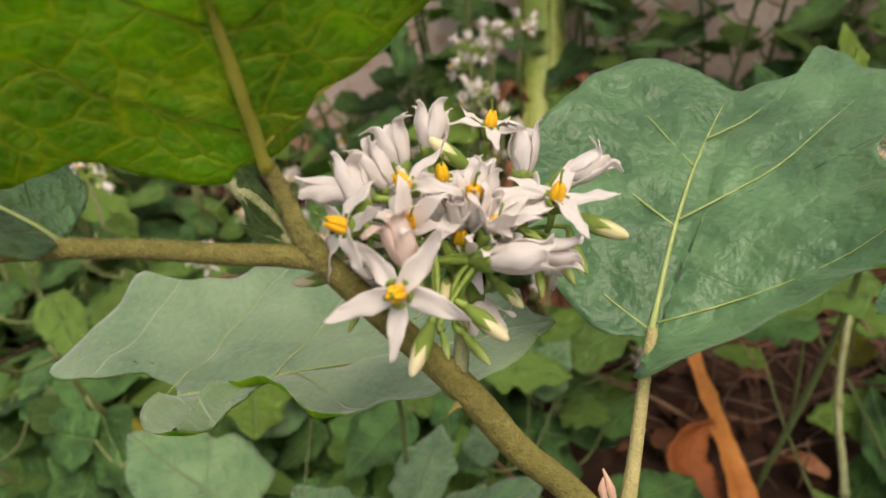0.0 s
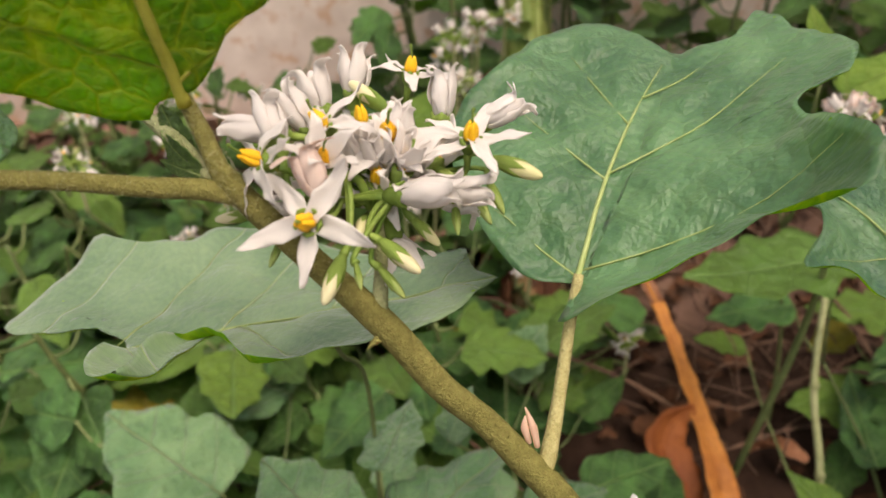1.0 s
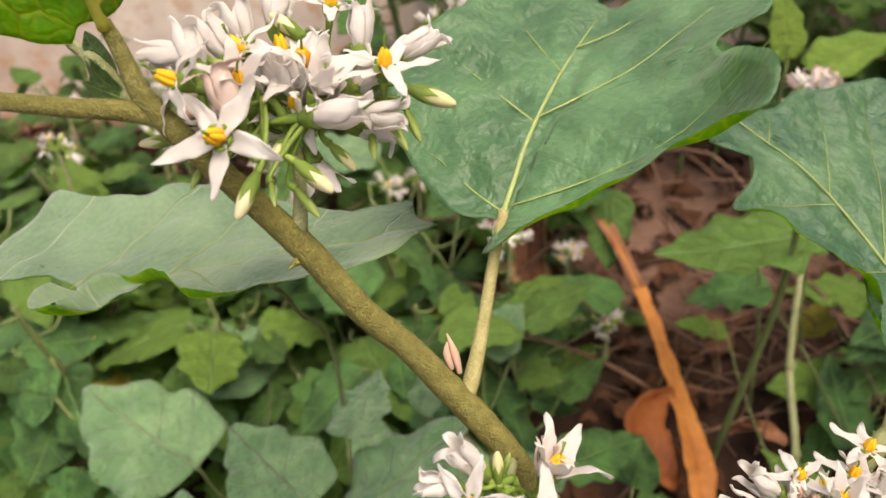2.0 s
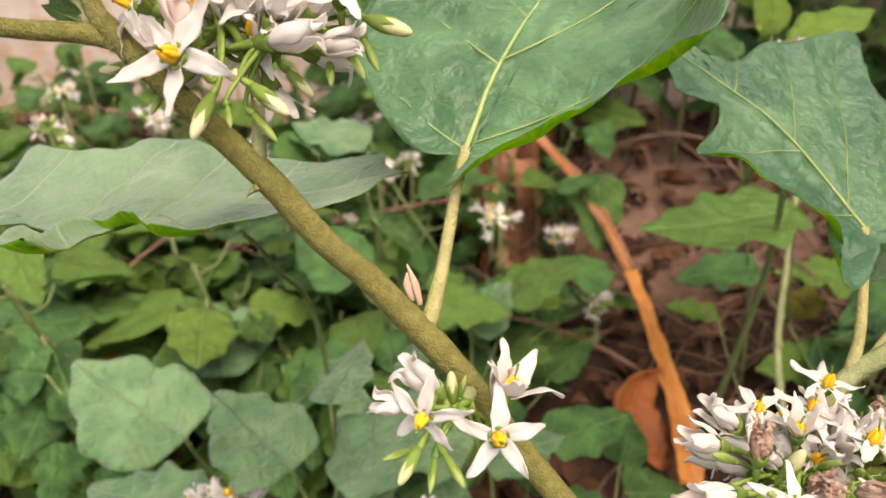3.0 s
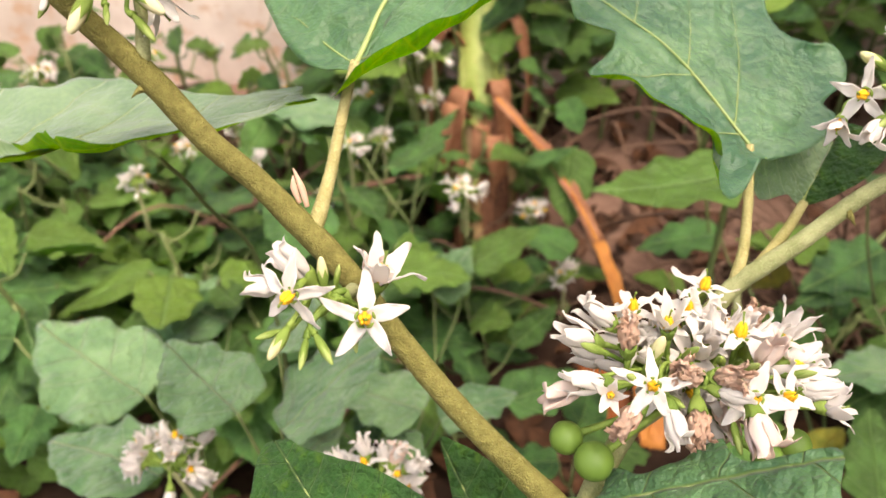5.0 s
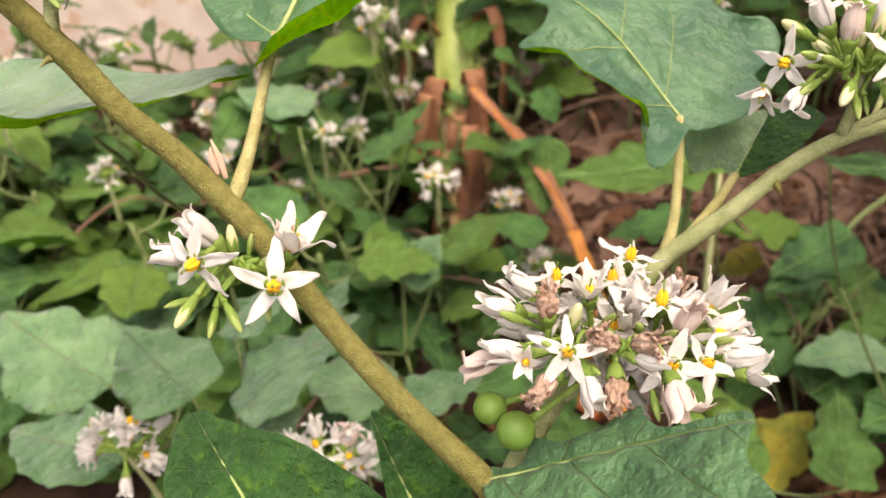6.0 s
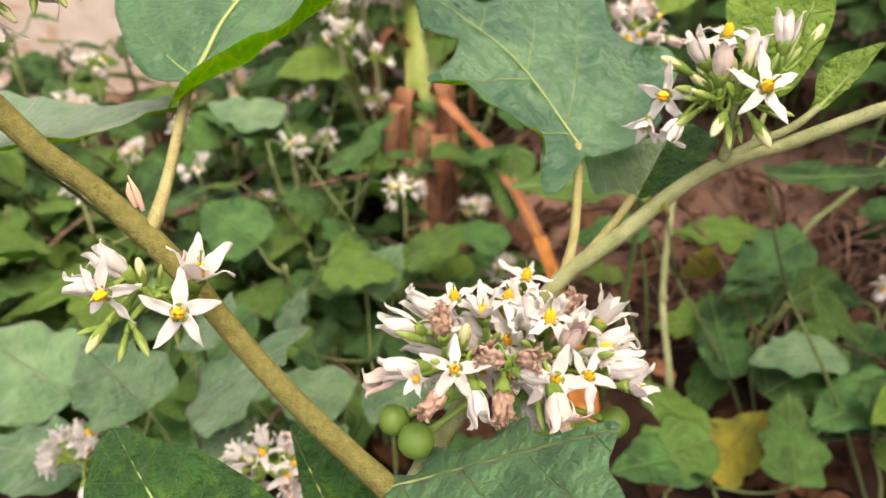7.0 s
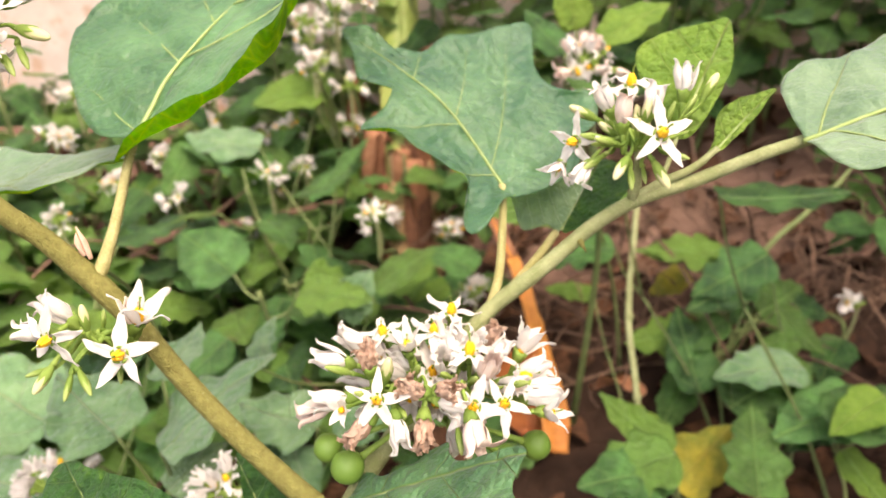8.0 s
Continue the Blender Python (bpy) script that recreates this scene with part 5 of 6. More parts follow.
hero_plant((0.38, 0.64, -0.36), [((0.374, 0.60, -0.192), (0.367, 0.63, -0.118), (0.0, -0.8, 0.6), F[0]), ((0.434, 0.60, -0.084), (0.366, 0.60, -0.119), (0.1, -0.7, 0.7), F[8]), ((0.422, 0.64, -0.073), (0.342, 0.64, -0.062), UPW, F[2]), ((0.387, 0.57, -0.200), (0.468, 0.585, -0.169), (0.1, -0.6, 0.8), F[2])], "plant with broad lobed green leaves", 3)
hero_plant((0.33, 0.56, -0.38), [((0.322, 0.52, -0.222), (0.272, 0.54, -0.177), (0.2, -0.7, 0.7), F[4]), ((0.310, 0.50, -0.229), (0.240, 0.48, -0.233), (0, -0.6, 0.8), F[6]), ((0.329, 0.55, -0.257), (0.384, 0.56, -0.213), (-0.2, -0.8, 0.5), YELLOW_LEAF, "leaf turning yellow"), ((0.379, 0.50, -0.254), (0.394, 0.54, -0.192), (0, -0.7, 0.7), F[5])], "low plant with green and yellowing leaves", 4)
hero_plant((0.47, 0.60, -0.38), [((0.491, 0.55, -0.192), (0.402, 0.52, -0.214), UPW, F[1]), ((0.440, 0.50, -0.206), (0.507, 0.52, -0.186), (-0.2, -0.6, 0.7), F[3]), ((0.50, 0.56, -0.22), (0.57, 0.56, -0.20), (0.1, -0.6, 0.8), F[7]), ((0.46, 0.53, -0.23), (0.48, 0.50, -0.27), UPW, F[4])], "plant with scalloped bright green leaves", 5)
hero_plant((0.40, 0.70, -0.40), [((0.289, 0.50, -0.015), (0.176, 0.48, -0.031), (0.0, -0.6, 0.8), F[8]), ((0.304, 0.60, -0.057), (0.238, 0.615, -0.070), UPW, F[2])], "tall plant with toothed pale green leaves", 6)
hero_plant((0.47, 0.62, -0.40), [((0.339, 0.44, -0.030), (0.428, 0.44, -0.031), (0, -0.45, 0.9), F[4])], "plant with one broad light green leaf", 61)
hero_plant((0.10, 0.72, -0.30), [((0.096, 0.67, -0.088), (0.152, 0.68, -0.051), (-0.2, -0.7, 0.7), F[6]), ((0.062, 0.655, -0.120), (0.093, 0.66, -0.066), (0.2, -0.8, 0.6), F[0]), ((0.09, 0.66, -0.10), (0.03, 0.64, -0.095), UPW, F[5]), ((0.179, 0.60, -0.074), (0.136, 0.62, -0.051), UPW, F[3])], "plant with dark smooth leaves", 7)
hero_plant((-0.03, 0.74, -0.25), [((-0.022, 0.71, 0.041), (-0.107, 0.69, 0.066), UPW, F[7]), ((0.030, 0.72, 0.124), (-0.036, 0.70, 0.107), (0, -0.8, 0.6), F[3]), ((0.017, 0.70, 0.012), (0.078, 0.69, 0.042), (-0.1, -0.6, 0.8), F[1]), ((-0.082, 0.62, -0.020), (-0.020, 0.60, -0.056), UPW, F[5])], "tall plant with smooth oval leaves", 8)
hero_plant((0.33, 0.84, -0.40), [((0.255, 0.52, 0.094), (0.228, 0.54, 0.138), (0.1, -0.8, 0.5), F[4]), ((0.27, 0.46, 0.085), (0.320, 0.46, 0.110), (0, -0.7, 0.7), YOUNG_LEAF, "yellow-green young leaf"), ((0.25, 0.45, 0.09), (0.240, 0.44, 0.135), (0.2, -0.8, 0.5), YOUNG_LEAF), ((0.235, 0.41, 0.050), (0.270, 0.40, 0.030), UPW, F[2])], "tall shrub shoot with young leaves", 9)

hero_plant((0.10, 0.60, -0.36), [((0.085, 0.61, -0.082), (0.138, 0.63, -0.060), UPW, F[4]), ((0.115, 0.50, -0.178), (0.178, 0.52, -0.162), (0.1, -0.6, 0.8), F[1]), ((0.130, 0.60, -0.150), (0.168, 0.61, -0.118), (-0.2, -0.7, 0.6), F[0]), ((0.090, 0.58, -0.110), (0.046, 0.60, -0.088), UPW, F[8])], "low plant with rounded dark green leaves", 31)
hero_plant((0.17, 0.52, -0.36), [((0.160, 0.46, -0.200), (0.212, 0.48, -0.210), UPW, F[2]), ((0.150, 0.48, -0.215), (0.105, 0.48, -0.215), UPW, F[5]), ((0.175, 0.54, -0.205), (0.190, 0.57, -0.175), (0.2, -0.7, 0.7), F[3])], "low plant with dark lobed leaves", 32)

hero_plant((0.44, 0.66, -0.38), [((0.449, 0.565, -0.168), (0.375, 0.565, -0.172), (0.1, -0.5, 0.85), PALE_LEAVES[1]), ((0.486, 0.565, -0.192), (0.422, 0.546, -0.233), (-0.2, -0.7, 0.7), F[8]), ((0.476, 0.495, -0.181), (0.433, 0.496, -0.209), UPW, YOUNG_LEAF, "yellow-green mottled leaf"), ((0.443, 0.602, -0.072), (0.373, 0.604, -0.107), (0.1, -0.75, 0.65), F[5])], "sprawling plant with lobed pale leaves", 41)
hero_plant((0.30, 0.62, -0.38), [((0.321, 0.547, -0.224), (0.279, 0.546, -0.185), (0.2, -0.7, 0.7), YOUNG_LEAF, "mottled yellow-green leaf"), ((0.317, 0.497, -0.216), (0.246, 0.498, -0.240), UPW, F[2]), ((0.303, 0.694, -0.104), (0.255, 0.694, -0.096), UPW, F[1])], "low plant with mottled leaves", 42)
hero_plant((0.42, 0.74, -0.30), [((0.413, 0.642, -0.065), (0.335, 0.643, -0.063), (0, -0.55, 0.85), F[8]), ((0.396, 0.683, -0.086), (0.358, 0.684, -0.106), (0, -0.8, 0.6), YELLOW_LEAF, "leaf turned orange-yellow"), ((0.538, 0.664, -0.159), (0.513, 0.665, -0.202), UPW, F[3])], "plant with scalloped leaves and one yellowed", 43)
hero_plant((0.06, 0.66, -0.30), [((0.072, 0.603, 0.023), (0.018, 0.604, 0.000), (0.1, -0.5, 0.85), F[4]), ((-0.029, 0.693, 0.062), (-0.103, 0.693, 0.078), UPW, PALE_LEAVES[3]), ((0.050, 0.68, 0.035), (0.085, 0.67, 0.062), UPW, F[0])], "tall plant with smooth pale green leaves", 44)
hero_plant((0.08, 0.60, -0.34), [((0.064, 0.546, -0.105), (0.093, 0.545, -0.069), (0.2, -0.8, 0.5), PALE_LEAVES[2]), ((0.093, 0.545, -0.083), (0.145, 0.544, -0.054), (-0.1, -0.6, 0.8), F[6]), ((0.020, 0.447, -0.130), (0.035, 0.446, -0.097), (-0.5, -0.7, 0.4), PALE_LEAVES[0])], "plant with upright angular leaves", 45)
hero_plant((0.16, 0.80, -0.18), [((0.150, 0.735, 0.030), (0.118, 0.70, 0.020), (0.2, -0.6, 0.8), F[3]), ((0.155, 0.735, 0.020), (0.205, 0.71, 0.032), UPW, F[0]), ((0.20, 0.74, 0.035), (0.198, 0.73, -0.045), (0.0, -0.95, 0.2), F[1])], "plant growing against the banana stem", 46)

# a dense bed of weeds, tall at one side, thinning towards the bare patch
spots = []
rb = random.Random(21)
tries = 0
while len(spots) < 150 and tries < 6000:
    tries += 1
    x, y = rb.uniform(-0.95, 1.15), rb.uniform(0.40, 0.93)
    if abs(x - 0.1) > 0.30 + 0.62 * y:
        continue
    if 0.16 < x < 0.66 and y > 0.55:
        continue
    if x < 0.12 and y > 0.80 and rb.random() < 0.8:
        continue
    if x > 0.10 and y < 0.62 and rb.random() < 0.97:
        continue
    if 0.02 < x < 0.32 and 0.48 < y < 0.78 and rb.random() < 0.85:
        continue
    if 0.10 < x < 0.36 and 0.33 < y < 0.60:
        continue
    if any((x - a) ** 2 + (y - b) ** 2 < 0.052 ** 2 for a, b in spots):
        continue
    spots.append((x, y))
for k, (x, y) in enumerate(spots):
    tall = 0.05 + 0.08 * rb.random() + (0.10 * rb.random() if x < 0.12 else 0.0) + (0.08 + 0.16 * rb.random() if y > 0.72 and x > 0.12 else 0.0)
    if 0.05 < x < 0.20 and 0.48 < y < 0.70:
        tall = 0.05
    mix = FIELD_LEAVES + ([YELLOW_LEAF] if k % 17 == 5 else [])
    leafy_plant((x, y), tall, (rb.uniform(-0.05, 0.05), rb.uniform(-0.06, 0.03)), rb.randint(7, 10), (0.050 if y < 0.52 else 0.036) + 0.030 * rb.random(), 300 + k, "weedy plant with oval mid-green leaves in the bed", mix)


# taller dark growth along the wall
rt = random.Random(58)
tall_spots = []
for _ in range(900):
    if len(tall_spots) == 46:
        break
    x, y = rt.uniform(-0.02, 1.0), rt.uniform(0.78, 0.94)
    if any((x - a) ** 2 + (y - b) ** 2 < 0.045 ** 2 for a, b in tall_spots) or abs(x - 0.12) < 0.06 or (x > 0.15 and y < 0.87):
        continue
    tall_spots.append((x, y))
for k, (x, y) in enumerate(tall_spots):
    leafy_plant((x, y), rt.uniform(0.18, 0.42), (rt.uniform(-0.06, 0.06), rt.uniform(-0.08, 0.02)), rt.randint(10, 14), 0.050 + 0.025 * rt.random(), 700 + k, "tall weed with dark green leaves along the wall")


def undergrowth():
    """The low carpet of small leaves under the weeds, one mesh."""
    r = random.Random(77)
    verts, faces, uvs = [], [], []
    shape = [(0.0, 0.0), (0.12, 0.24), (0.35, 0.36), (0.62, 0.28), (0.85, 0.12), (1.0, 0.0)]
    for _ in range(7000):
        x, y = r.uniform(-1.2, 1.3), 0.35 + 0.6 * r.random()
        if noise.noise(Vector((x * 3.2, y * 3.2, 1.7))) < (-0.22 if x < 0.04 else 0.42) or (x < 0.12 and y > 0.84):
            continue
        h = r.uniform(0.005, 0.055) + (0.09 * r.random() ** 2 if x < 0.15 else 0.0)
        c = Vector((x, y, ground_z(x, y) + h))
        L = r.uniform(0.02, 0.055)
        a = r.uniform(0, 6.283)
        d = Vector((math.cos(a), math.sin(a), r.uniform(-0.5, 0.35))).normalized()
        n = Vector((r.gauss(0, 0.35), -0.15 + r.gauss(0, 0.35), 1)).normalized()
        s = n.cross(d).normalized()
        n = d.cross(s)
        o = len(verts)
        bend = r.uniform(-0.25, 0.15)
        for u, w in shape:
            for q in (-1, 0, 1):
                verts.append(c + d * u * L + s * q * w * L + n * (bend * u * u + 0.12 * abs(q) * w) * L)
                uvs.append((u, q * w))
        for i in range(5):
            for j in range(2):
                k = o + i * 3 + j
                faces.append((k, k + 1, k + 4, k + 3))
    ob = part("undergrowth", verts, faces, FIELD, None, uvs=uvs)
    tagged(ob, "low carpet of small green leaves over the soil", "undergrowth", kind="stuff")


undergrowth()

# ---- flower heads on the plants behind ----
BACK = [((-0.063, 0.335, -0.171), 0.021, ("fading", "closed", "closed", "open", "half", "open")), ((0.044, 0.30, -0.169), 0.023, ("fading", "closed", "closed", "open", "half")), ((0.246, 0.40, 0.060), 0.020, ("closed", "open", "fading"))]
for k, (c, spread, kinds) in enumerate(BACK):
    foot = (c[0] + 0.01, c[1] + 0.04, c[2] - 0.05)
    cl = flower_cluster("flower_cluster", "head of pinkish white flowers, some faded", foot, (c[0], c[1] + 0.005, c[2] - 0.006), [], fill=24, spread=spread, size=0.0115, seed=40 + k, fill_kinds=kinds, group="flower clusters behind", flat=0.7)
    g = P(foot[0] + 0.01, foot[1] + 0.06, foot[2])
    g.z = ground_z(g.x, g.y)
    tube("stalk", [g, g.lerp(P(*foot), 0.6) + Vector((0.01, 0, 0.02)), P(*foot)], [0.003, 0.0025, 0.002], FIELD_STEM, cl, 8, 6)
FAR = [(0.088, 0.70, -0.011), (0.021, 0.72, 0.176), (-0.112, 0.68, 0.013), (0.554, 0.66, -0.127), (-0.244, 0.70, 0.083), (-0.05, 0.72, -0.02), (-0.30, 0.62, 0.06), (-0.02, 0.80, 0.10), (0.045, 0.75, 0.20), (-0.16, 0.78, 0.07), (-0.20, 0.62, -0.01), (-0.10, 0.90, 0.16), (0.03, 0.70, 0.15), (0.16, 0.74, -0.03), (-0.27, 0.80, 0.15), (-0.06, 0.66, -0.055), (-0.36, 0.75, 0.12), (0.0, 0.95, 0.20), (0.07, 0.86, 0.17), (0.026, 0.69, 0.187), (0.028, 0.691, 0.140), (0.078, 0.739, 0.225), (0.091, 0.624, -0.020), (-0.141, 0.745, 0.021), (-0.031, 0.744, 0.015), (-0.273, 0.794, 0.098), (0.007, 0.743, 0.044), (0.18, 0.645, -0.096), (-0.119, 0.746, -0.023), (0.05, 0.72, 0.21), (-0.21, 0.86, 0.17), (-0.06, 0.82, 0.10), (0.01, 0.83, 0.15), (-0.13, 0.84, 0.12), (0.05, 0.80, 0.10), (-0.02, 0.68, 0.03), (-0.18, 0.70, 0.03), (0.06, 0.74, 0.13)]
for k, c in enumerate(FAR):
    foot = (c[0], c[1] + 0.03, c[2] - 0.04)
    cl = flower_cluster("flower_cluster", "small distant head of white flowers", foot, c, [], fill=10, spread=0.017, size=0.0115, seed=70 + k, fill_kinds=("open", "half", "closed", "bud"), group="flower clusters behind")
    g = P(foot[0], foot[1] + 0.10, foot[2])
    g.z = ground_z(g.x, g.y)
    tube("stalk", [g, g.lerp(P(*foot), 0.6) + Vector((0.012, 0, 0.01)), P(*foot)], [0.003, 0.0025, 0.0016], FIELD_STEM, cl, 8, 6)


# ---- banana stem, dry leaves, twigs ----
def banana():
    foot = P(0.121, 0.80, -0.045)
    foot.z = ground_z(foot.x, foot.y) - 0.01
    b = thing("banana_plant", foot, "pale green banana stem with broad leaves and dry brown sheaths", "banana plant")
    up = (P(0.113, 0.80, 0.21) - P(0.121, 0.80, -0.045)).normalized()
    v, f = tube_data([foot, foot + up * 0.2, foot + up * 0.45, foot + up * 0.72], [0.024, 0.021, 0.019, 0.017], 22, 8)
    part("pseudostem", v, f, BANANA, b, foot)
    for k in range(5):
        a = k * 1.35 + 0.3
        rows = []
        for i in range(14):
            t = i / 13
            z = 0.08 + 0.52 * t + 0.02 * k
            row = []
            for j in range(7):
                q = a + (j / 6 - 0.5) * (1.9 - 1.2 * t)
                rr = 0.0245 + 0.001 * k - 0.005 * t + 0.002 * math.sin(5 * t + k)
                row.append(tuple(up * z + Vector((math.cos(q) * rr, math.sin(q) * rr, 0))))
            rows.append(row)
        place("leaf_sheath", sheet_mesh("leaf_sheath", rows, BANANA, 0.002), b, Matrix.Translation(foot))
    crown = foot + up * 0.70
    # unseen fronds, first added for shade; these two remain as the crown
    for turn, length, rise in ((2.4, 0.5, 0.5), (1.3, 0.8, 0.45)):
        d = Vector((math.cos(turn), math.sin(turn), 0))
        side = Vector((-d.y, d.x, 0))
        rows, rib = [], []
        for i in range(22):
            t = i / 21
            p = d * length * t + Vector((0, 0, rise * math.sin(2.3 * t)))
            w = 0.20 * min(1.0, 4 * max(0.0, t - 0.12) + 0.04) * max(0.03, 1 - max(0.0, t - 0.7) / 0.3) ** 0.6
            rows.append([tuple(p + side * q / 4 * w + Vector((0, 0, -0.35 * abs(q / 4) * w + 0.012 * math.sin(i * 2.1 + q)))) for q in range(-4, 5)])
            rib.append(crown + p)
        blade = place("banana_leaf", sheet_mesh("banana_leaf", rows, FROND, 0.0012), b, Matrix.Translation(crown))
        v, f = tube_data(rib[::3], [0.012, 0.008, 0.003], 8, 3)
        part("midrib", v, f, BANANA, blade, crown)
    r = random.Random(5)
    for k in range(13):
        # old sheaths wrapped round the foot, split and drying from their upper rims
        a, top, w = k * 2.4, r.uniform(0.13, 0.205), r.uniform(0.4, 0.8)
        rows = []
        for i in range(14):
            t = i / 13
            row = []
            for j in range(6):
                q = a + (j / 5 - 0.5) * w * (1.25 - 0.5 * t) + 0.2 * noise.noise(Vector((t * 3, k, 2)))
                rr = 0.0285 + 0.004 * (1 - t) + 0.0006 * k + 0.006 * noise.noise(Vector((t * 4, j * 0.7, k)))
                row.append(tuple(up * (top * t + 0.02 * noise.noise(Vector((j * 1.3, k, 5.0))) * t) + Vector((math.cos(q) * rr, math.sin(q) * rr, 0))))
            rows.append(row)
        place("dry_sheath", sheet_mesh("dry_sheath", rows, TAN if k % 2 else SHEATH, 0.002), b, Matrix.Translation(foot), "papery dry brown sheath")
    for turn, z0, out, drop, wide in ((3.45, 0.255, 0.050, 0.13, 0.013), (3.0, 0.24, 0.042, 0.16, 0.012), (4.0, 0.19, 0.038, 0.17, 0.010), (4.55, 0.15, 0.028, 0.15, 0.008), (5.2, 0.20, 0.036, 0.16, 0.010), (5.85, 0.265, 0.046, 0.11, 0.011), (3.7, 0.17, 0.046, 0.14, 0.012), (5.0, 0.14, 0.038, 0.15, 0.010)):
        # dead leaf bases bent over and hanging down
        d = Vector((math.cos(turn), math.sin(turn), 0))
        side = Vector((-d.y, d.x, 0))
        rows = []
        for i in range(16):
            t = i / 15
            p = up * z0 + d * (0.018 + out * math.sin(min(1.0, 1.7 * t) * 1.57)) + Vector((0, 0, 0.030 * math.sin(3.1 * min(1.0, 2.2 * t)) - drop * 0.8 * max(0.0, t - 0.25) ** 1.3 / 0.69))
            w = wide * (0.75 + 0.45 * math.sin(3.0 * t)) * (1 + 0.25 * noise.noise(Vector((t * 5, turn, 1))))
            rows.append([tuple(p + side * (q / 3) * w + d * (0.006 * noise.noise(Vector((t * 6, q * 0.8, turn * 3))) - 0.25 * abs(q / 3) * w)) for q in range(-3, 4)])
        place("dead_leaf_base", sheet_mesh("dead_leaf_base", rows, RUST, 0.0016), b, Matrix.Translation(foot), "rust-brown dead leaf base hanging down")


banana()


def dry_blade(line, widths, name, label, mat=DRY, seed=0, upper=None):
    """A hanging dry leaf, creased along its rib."""
    pts = smooth_line([P(*p) for p in line], 6)
    n = len(pts)
    rows = []
    side0 = (ROT @ Vector((1, 0.25, 0))).normalized()
    for i, p in enumerate(pts):
        f = i / (n - 1) * (len(widths) - 1)
        k = min(int(f), len(widths) - 2)
        w = widths[k] * (1 - f + k) + widths[k + 1] * (f - k)
        tan = (pts[min(i + 1, n - 1)] - pts[max(i - 1, 0)]).normalized()
        side = (side0 - tan * side0.dot(tan)).normalized()
        up = tan.cross(side)
        row = []
        for j in range(9):
            q = j / 8 * 2 - 1
            ww = w * (1 + 0.15 * noise.noise(Vector((i * 0.4, q, seed))))
            row.append(p + side * q * ww + up * (abs(q) * w * 0.35 + 0.005 * noise.noise(Vector((i * 0.5, q * 2, seed + 3)))) - pts[0])
        rows.append([tuple(x) for x in row])
    ob = thing(name, pts[0], label, "dry leaf")
    if upper:
        # the part next to the stem has weathered darker
        cut = int(n * 0.36)
        place("withered_base", sheet_mesh("withered_base", rows[:cut + 1], upper, 0.0012), ob, Matrix.Translation(pts[0]), "darker weathered end")
        rows = rows[cut:]
    place("blade", sheet_mesh("blade", rows, mat, 0.0012), ob, Matrix.Translation(pts[0]))
    tube("midrib", pts[::3] + [pts[-1]], [0.0022, 0.0017, 0.0008], mat, ob, 7, 3)


dry_blade([(0.128, 0.775, 0.095), (0.183, 0.745, 0.022), (0.214, 0.72, -0.039), (0.230, 0.695, -0.088), (0.239, 0.655, -0.140), (0.241, 0.62, -0.175), (0.241, 0.59, -0.205), (0.238, 0.575, -0.232)], [0.006, 0.0075, 0.007, 0.007, 0.0075, 0.0095, 0.0135, 0.010], "dry_leaf", "long orange-brown dry leaf hanging from the banana stem", seed=2, upper=RUST)
dry_blade([(0.236, 0.64, -0.150), (0.216, 0.635, -0.163), (0.205, 0.625, -0.182), (0.214, 0.61, -0.205), (0.226, 0.60, -0.225)], [0.004, 0.014, 0.020, 0.019, 0.006], "dry_leaf", "crumpled rust-orange dry leaf lying against the hanging one", mat=EMBER, seed=7)
dry_blade([(0.29, 0.665, -0.195), (0.315, 0.655, -0.188), (0.335, 0.64, -0.198)], [0.004, 0.016, 0.004], "dry_leaf", "curled pinkish-brown dead leaf on the soil", mat=RUST, seed=9)


def litter():
    """Curled dead leaves lying on the soil."""
    r = random.Random(9)
    verts, faces = [], []
    for _ in range(1500):
        x, y = r.uniform(-1.0, 1.2), r.uniform(0.2, 0.98)
        c = Vector((x, y, ground_z(x, y) + r.uniform(0.0, 0.015)))
        a, L, W = r.uniform(0, 6.28), r.uniform(0.012, 0.045), r.uniform(0.006, 0.016)
        d, s = Vector((math.cos(a), math.sin(a), r.gauss(0, 0.25))).normalized(), Vector((-math.sin(a), math.cos(a), r.gauss(0, 0.3))).normalized()
        o = len(verts)
        for i in range(5):
            t = i / 4
            w = W * math.sin(math.pi * (0.06 + 0.9 * t))
            lift = Vector((0, 0, 0.012 * math.sin(3.1 * t) * r.uniform(0.2, 1.0)))
            for q in (-1, 0, 1):
                verts.append(c + d * (t - 0.5) * L + s * q * w + lift + Vector((0, 0, 0.006 * abs(q))))
        for i in range(4):
            for j in range(2):
                k = o + i * 3 + j
                faces.append((k, k + 1, k + 4, k + 3))
    ob = part("leaf_litter", verts, faces, LITTER, None)
    tagged(ob, "brown curled dead leaves lying on the soil", "leaf litter", kind="stuff")


litter()


def twigs():
    r = random.Random(14)
    for k in range(70):
        x, y = r.uniform(-0.4, 0.9), r.uniform(0.45, 0.8)
        g = Vector((x, y, ground_z(x, y)))
        a, L = r.uniform(0, 6.28), r.uniform(0.10, 0.34)
        lift = r.uniform(0.02, 0.16)
        d = Vector((math.cos(a), math.sin(a), 0)) * L
        pts = [g, g + d * 0.35 + Vector((r.uniform(-0.02, 0.02), 0, lift * 0.7)), g + d * 0.7 + Vector((0, r.uniform(-0.02, 0.02), lift)), g + d + Vector((0, 0, lift * r.uniform(0.3, 1.1)))]
        ob = tube("twig", pts, [0.0028 * r.uniform(0.5, 1.4), 0.0018, 0.0008], TWIG, None, 6, 4)
        tagged(ob, "thin bare brown twig lying among the weeds", "twig", "twigs")


twigs()


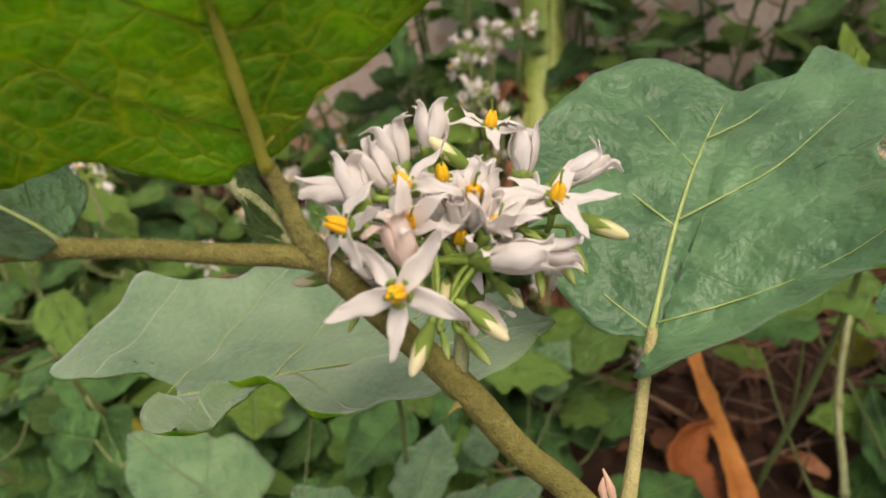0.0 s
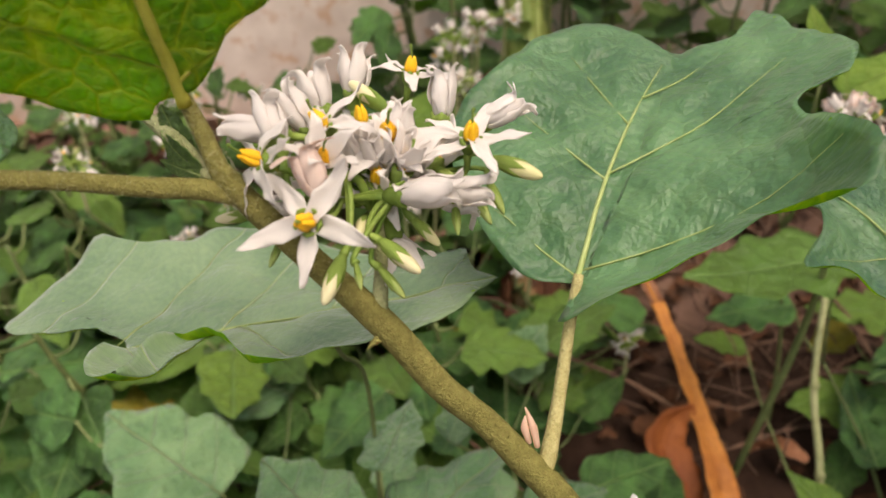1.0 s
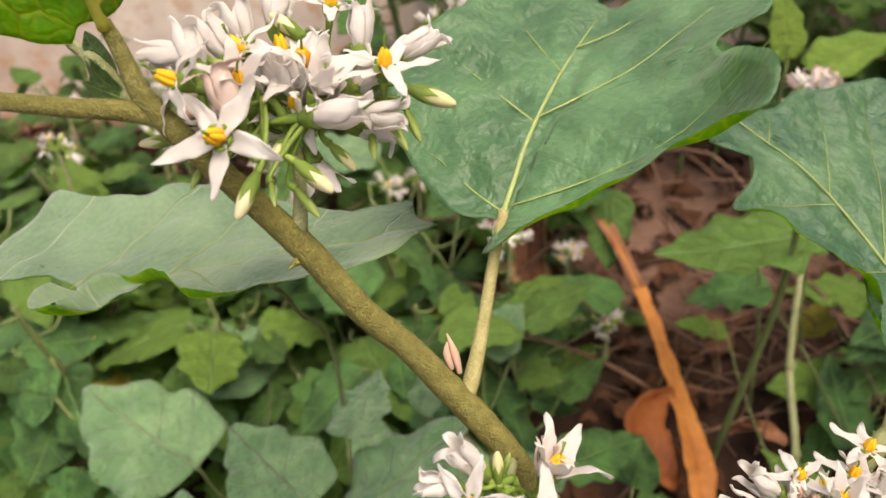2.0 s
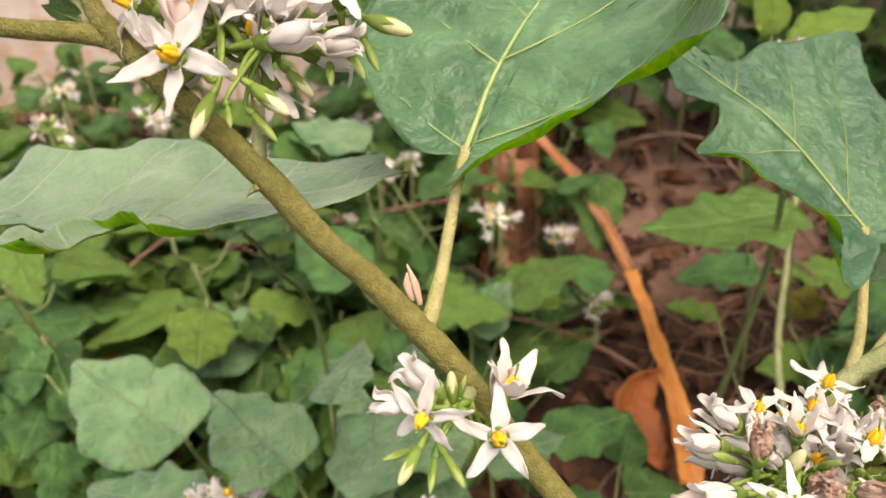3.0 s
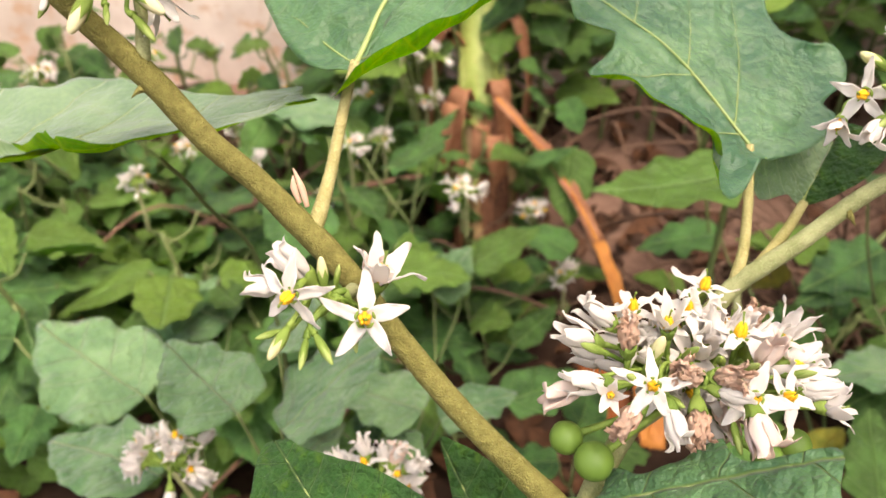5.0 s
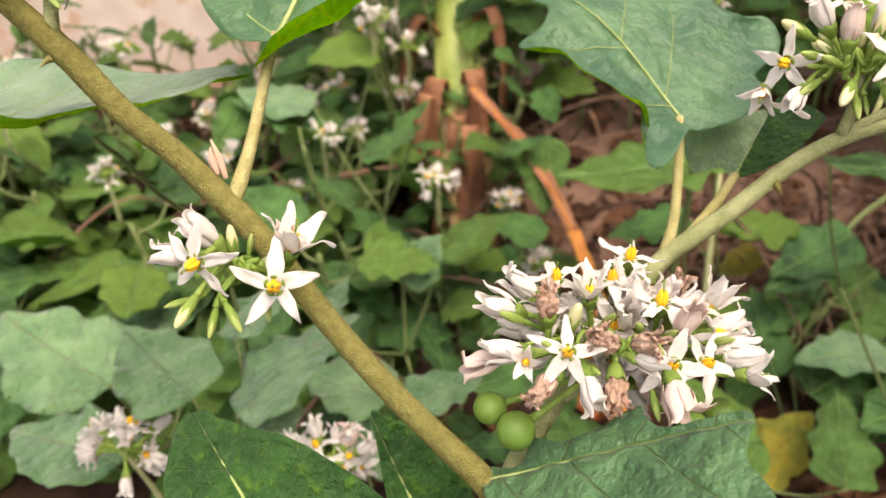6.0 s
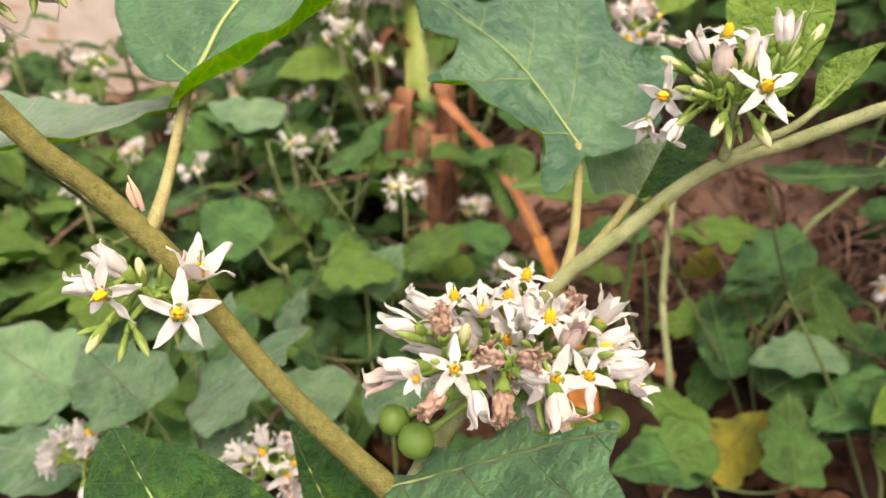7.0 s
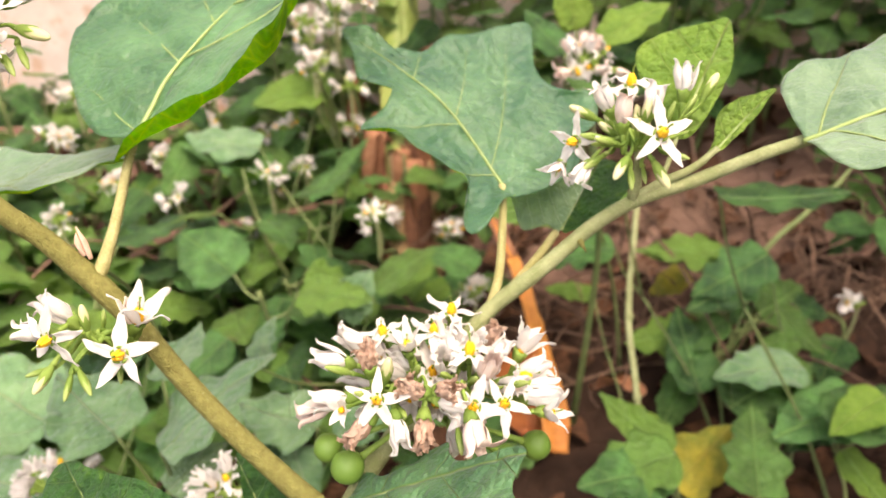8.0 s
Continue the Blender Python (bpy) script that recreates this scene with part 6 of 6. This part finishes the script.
def twig_tangle():
    """A thicket of dead wiry twigs over the bare soil, one mesh."""
    r = random.Random(31)
    verts, faces = [], []
    for k in range(150):
        x = r.uniform(0.22, 0.75)
        y = r.uniform(0.50, 0.74)
        g = Vector((x, y, ground_z(x, y)))
        a, L, lift = r.uniform(0, 6.283), r.uniform(0.06, 0.20), r.uniform(0.01, 0.09)
        d = Vector((math.cos(a), math.sin(a), 0)) * L
        pts = [g]
        for i in range(1, 6):
            t = i / 5
            pts.append(g + d * t + Vector((r.gauss(0, 0.010), r.gauss(0, 0.010), lift * math.sin(2.6 * t) + r.gauss(0, 0.006))))
        v, f = tube_data(pts, [0.0013 * r.uniform(0.6, 1.5), 0.0011, 0.0006], 5, 3)
        o = len(verts)
        verts += v
        faces += [tuple(i + o for i in q) for q in f]
    tagged(part("twig_tangle", verts, faces, TWIG, None), "tangle of wiry dead brown twigs over the soil", "twigs", kind="stuff")


twig_tangle()
foot = P(0.31, 0.62, -0.34)
foot.z = ground_z(foot.x, foot.y)
post = thing("leafless_stem", foot, "thin pale upright stem with nodes among the weeds", "plant stem")
tube("stem", [foot, P(0.308, 0.565, -0.187), P(0.306, 0.57, -0.119), P(0.316, 0.57, -0.042), P(0.325, 0.575, 0.01)], [0.0032, 0.0030, 0.0028, 0.0026, 0.0018], STEM_PALE, post, 10, 6)
for p in ((0.308, 0.565, -0.187), (0.3065, 0.57, -0.119)):
    tube("node", [P(p[0], p[1], p[2] - 0.004), P(*p), P(p[0], p[1], p[2] + 0.004)], [0.0028, 0.0040, 0.0028], STEM_PALE, post, 10, 3)
foot = P(0.40, 0.75, -0.24)
foot.z = ground_z(foot.x, foot.y)
side = thing("leafless_stem", foot, "thin pale slanting stem among the weeds", "plant stem")
tube("stem", [foot, P(0.459, 0.65, -0.072), P(0.497, 0.65, -0.04), P(0.534, 0.65, -0.01), P(0.57, 0.65, 0.03)], [0.003, 0.0026, 0.0025, 0.0022, 0.0016], FIELD_STEM, side, 10, 6)
for label, line, size in (("bare brown branch lying across the weeds", [(-0.22, 0.74, -0.075), (-0.167, 0.726, -0.037), (-0.115, 0.716, -0.019), (-0.058, 0.725, -0.012), (-0.007, 0.744, -0.001), (0.046, 0.764, 0.010)], 0.0055), ("dead brown branch leaning to the bare soil", [(0.435, 0.746, -0.095), (0.449, 0.743, -0.113), (0.479, 0.734, -0.151), (0.509, 0.725, -0.187), (0.538, 0.715, -0.223)], 0.0075)):
    low = min((P(*p) for p in line), key=lambda q: q.z)
    bough = thing("dead_branch", low, label, "branch", "dead branches")
    tube("limb", [P(*p) for p in line], [size * 0.7, size, size * 0.8, size * 0.5], TWIG, bough, 10, 6, rough=0.12)
    a, b = P(*line[2]), P(*line[3])
    tube("side_twig", [a, a.lerp(b, 0.5) + Vector((0.01, 0, 0.02)), b + Vector((0.015, -0.01, 0.045))], [size * 0.4, size * 0.3, size * 0.12], TWIG, bough, 7, 5)
    end = low.copy()
    end.z = ground_z(low.x, low.y) - 0.01
    tube("butt", [low, low.lerp(end, 0.5) + Vector((0.006, 0.0, 0.0)), end], [size * 0.8, size * 0.9, size], TWIG, bough, 9, 4)
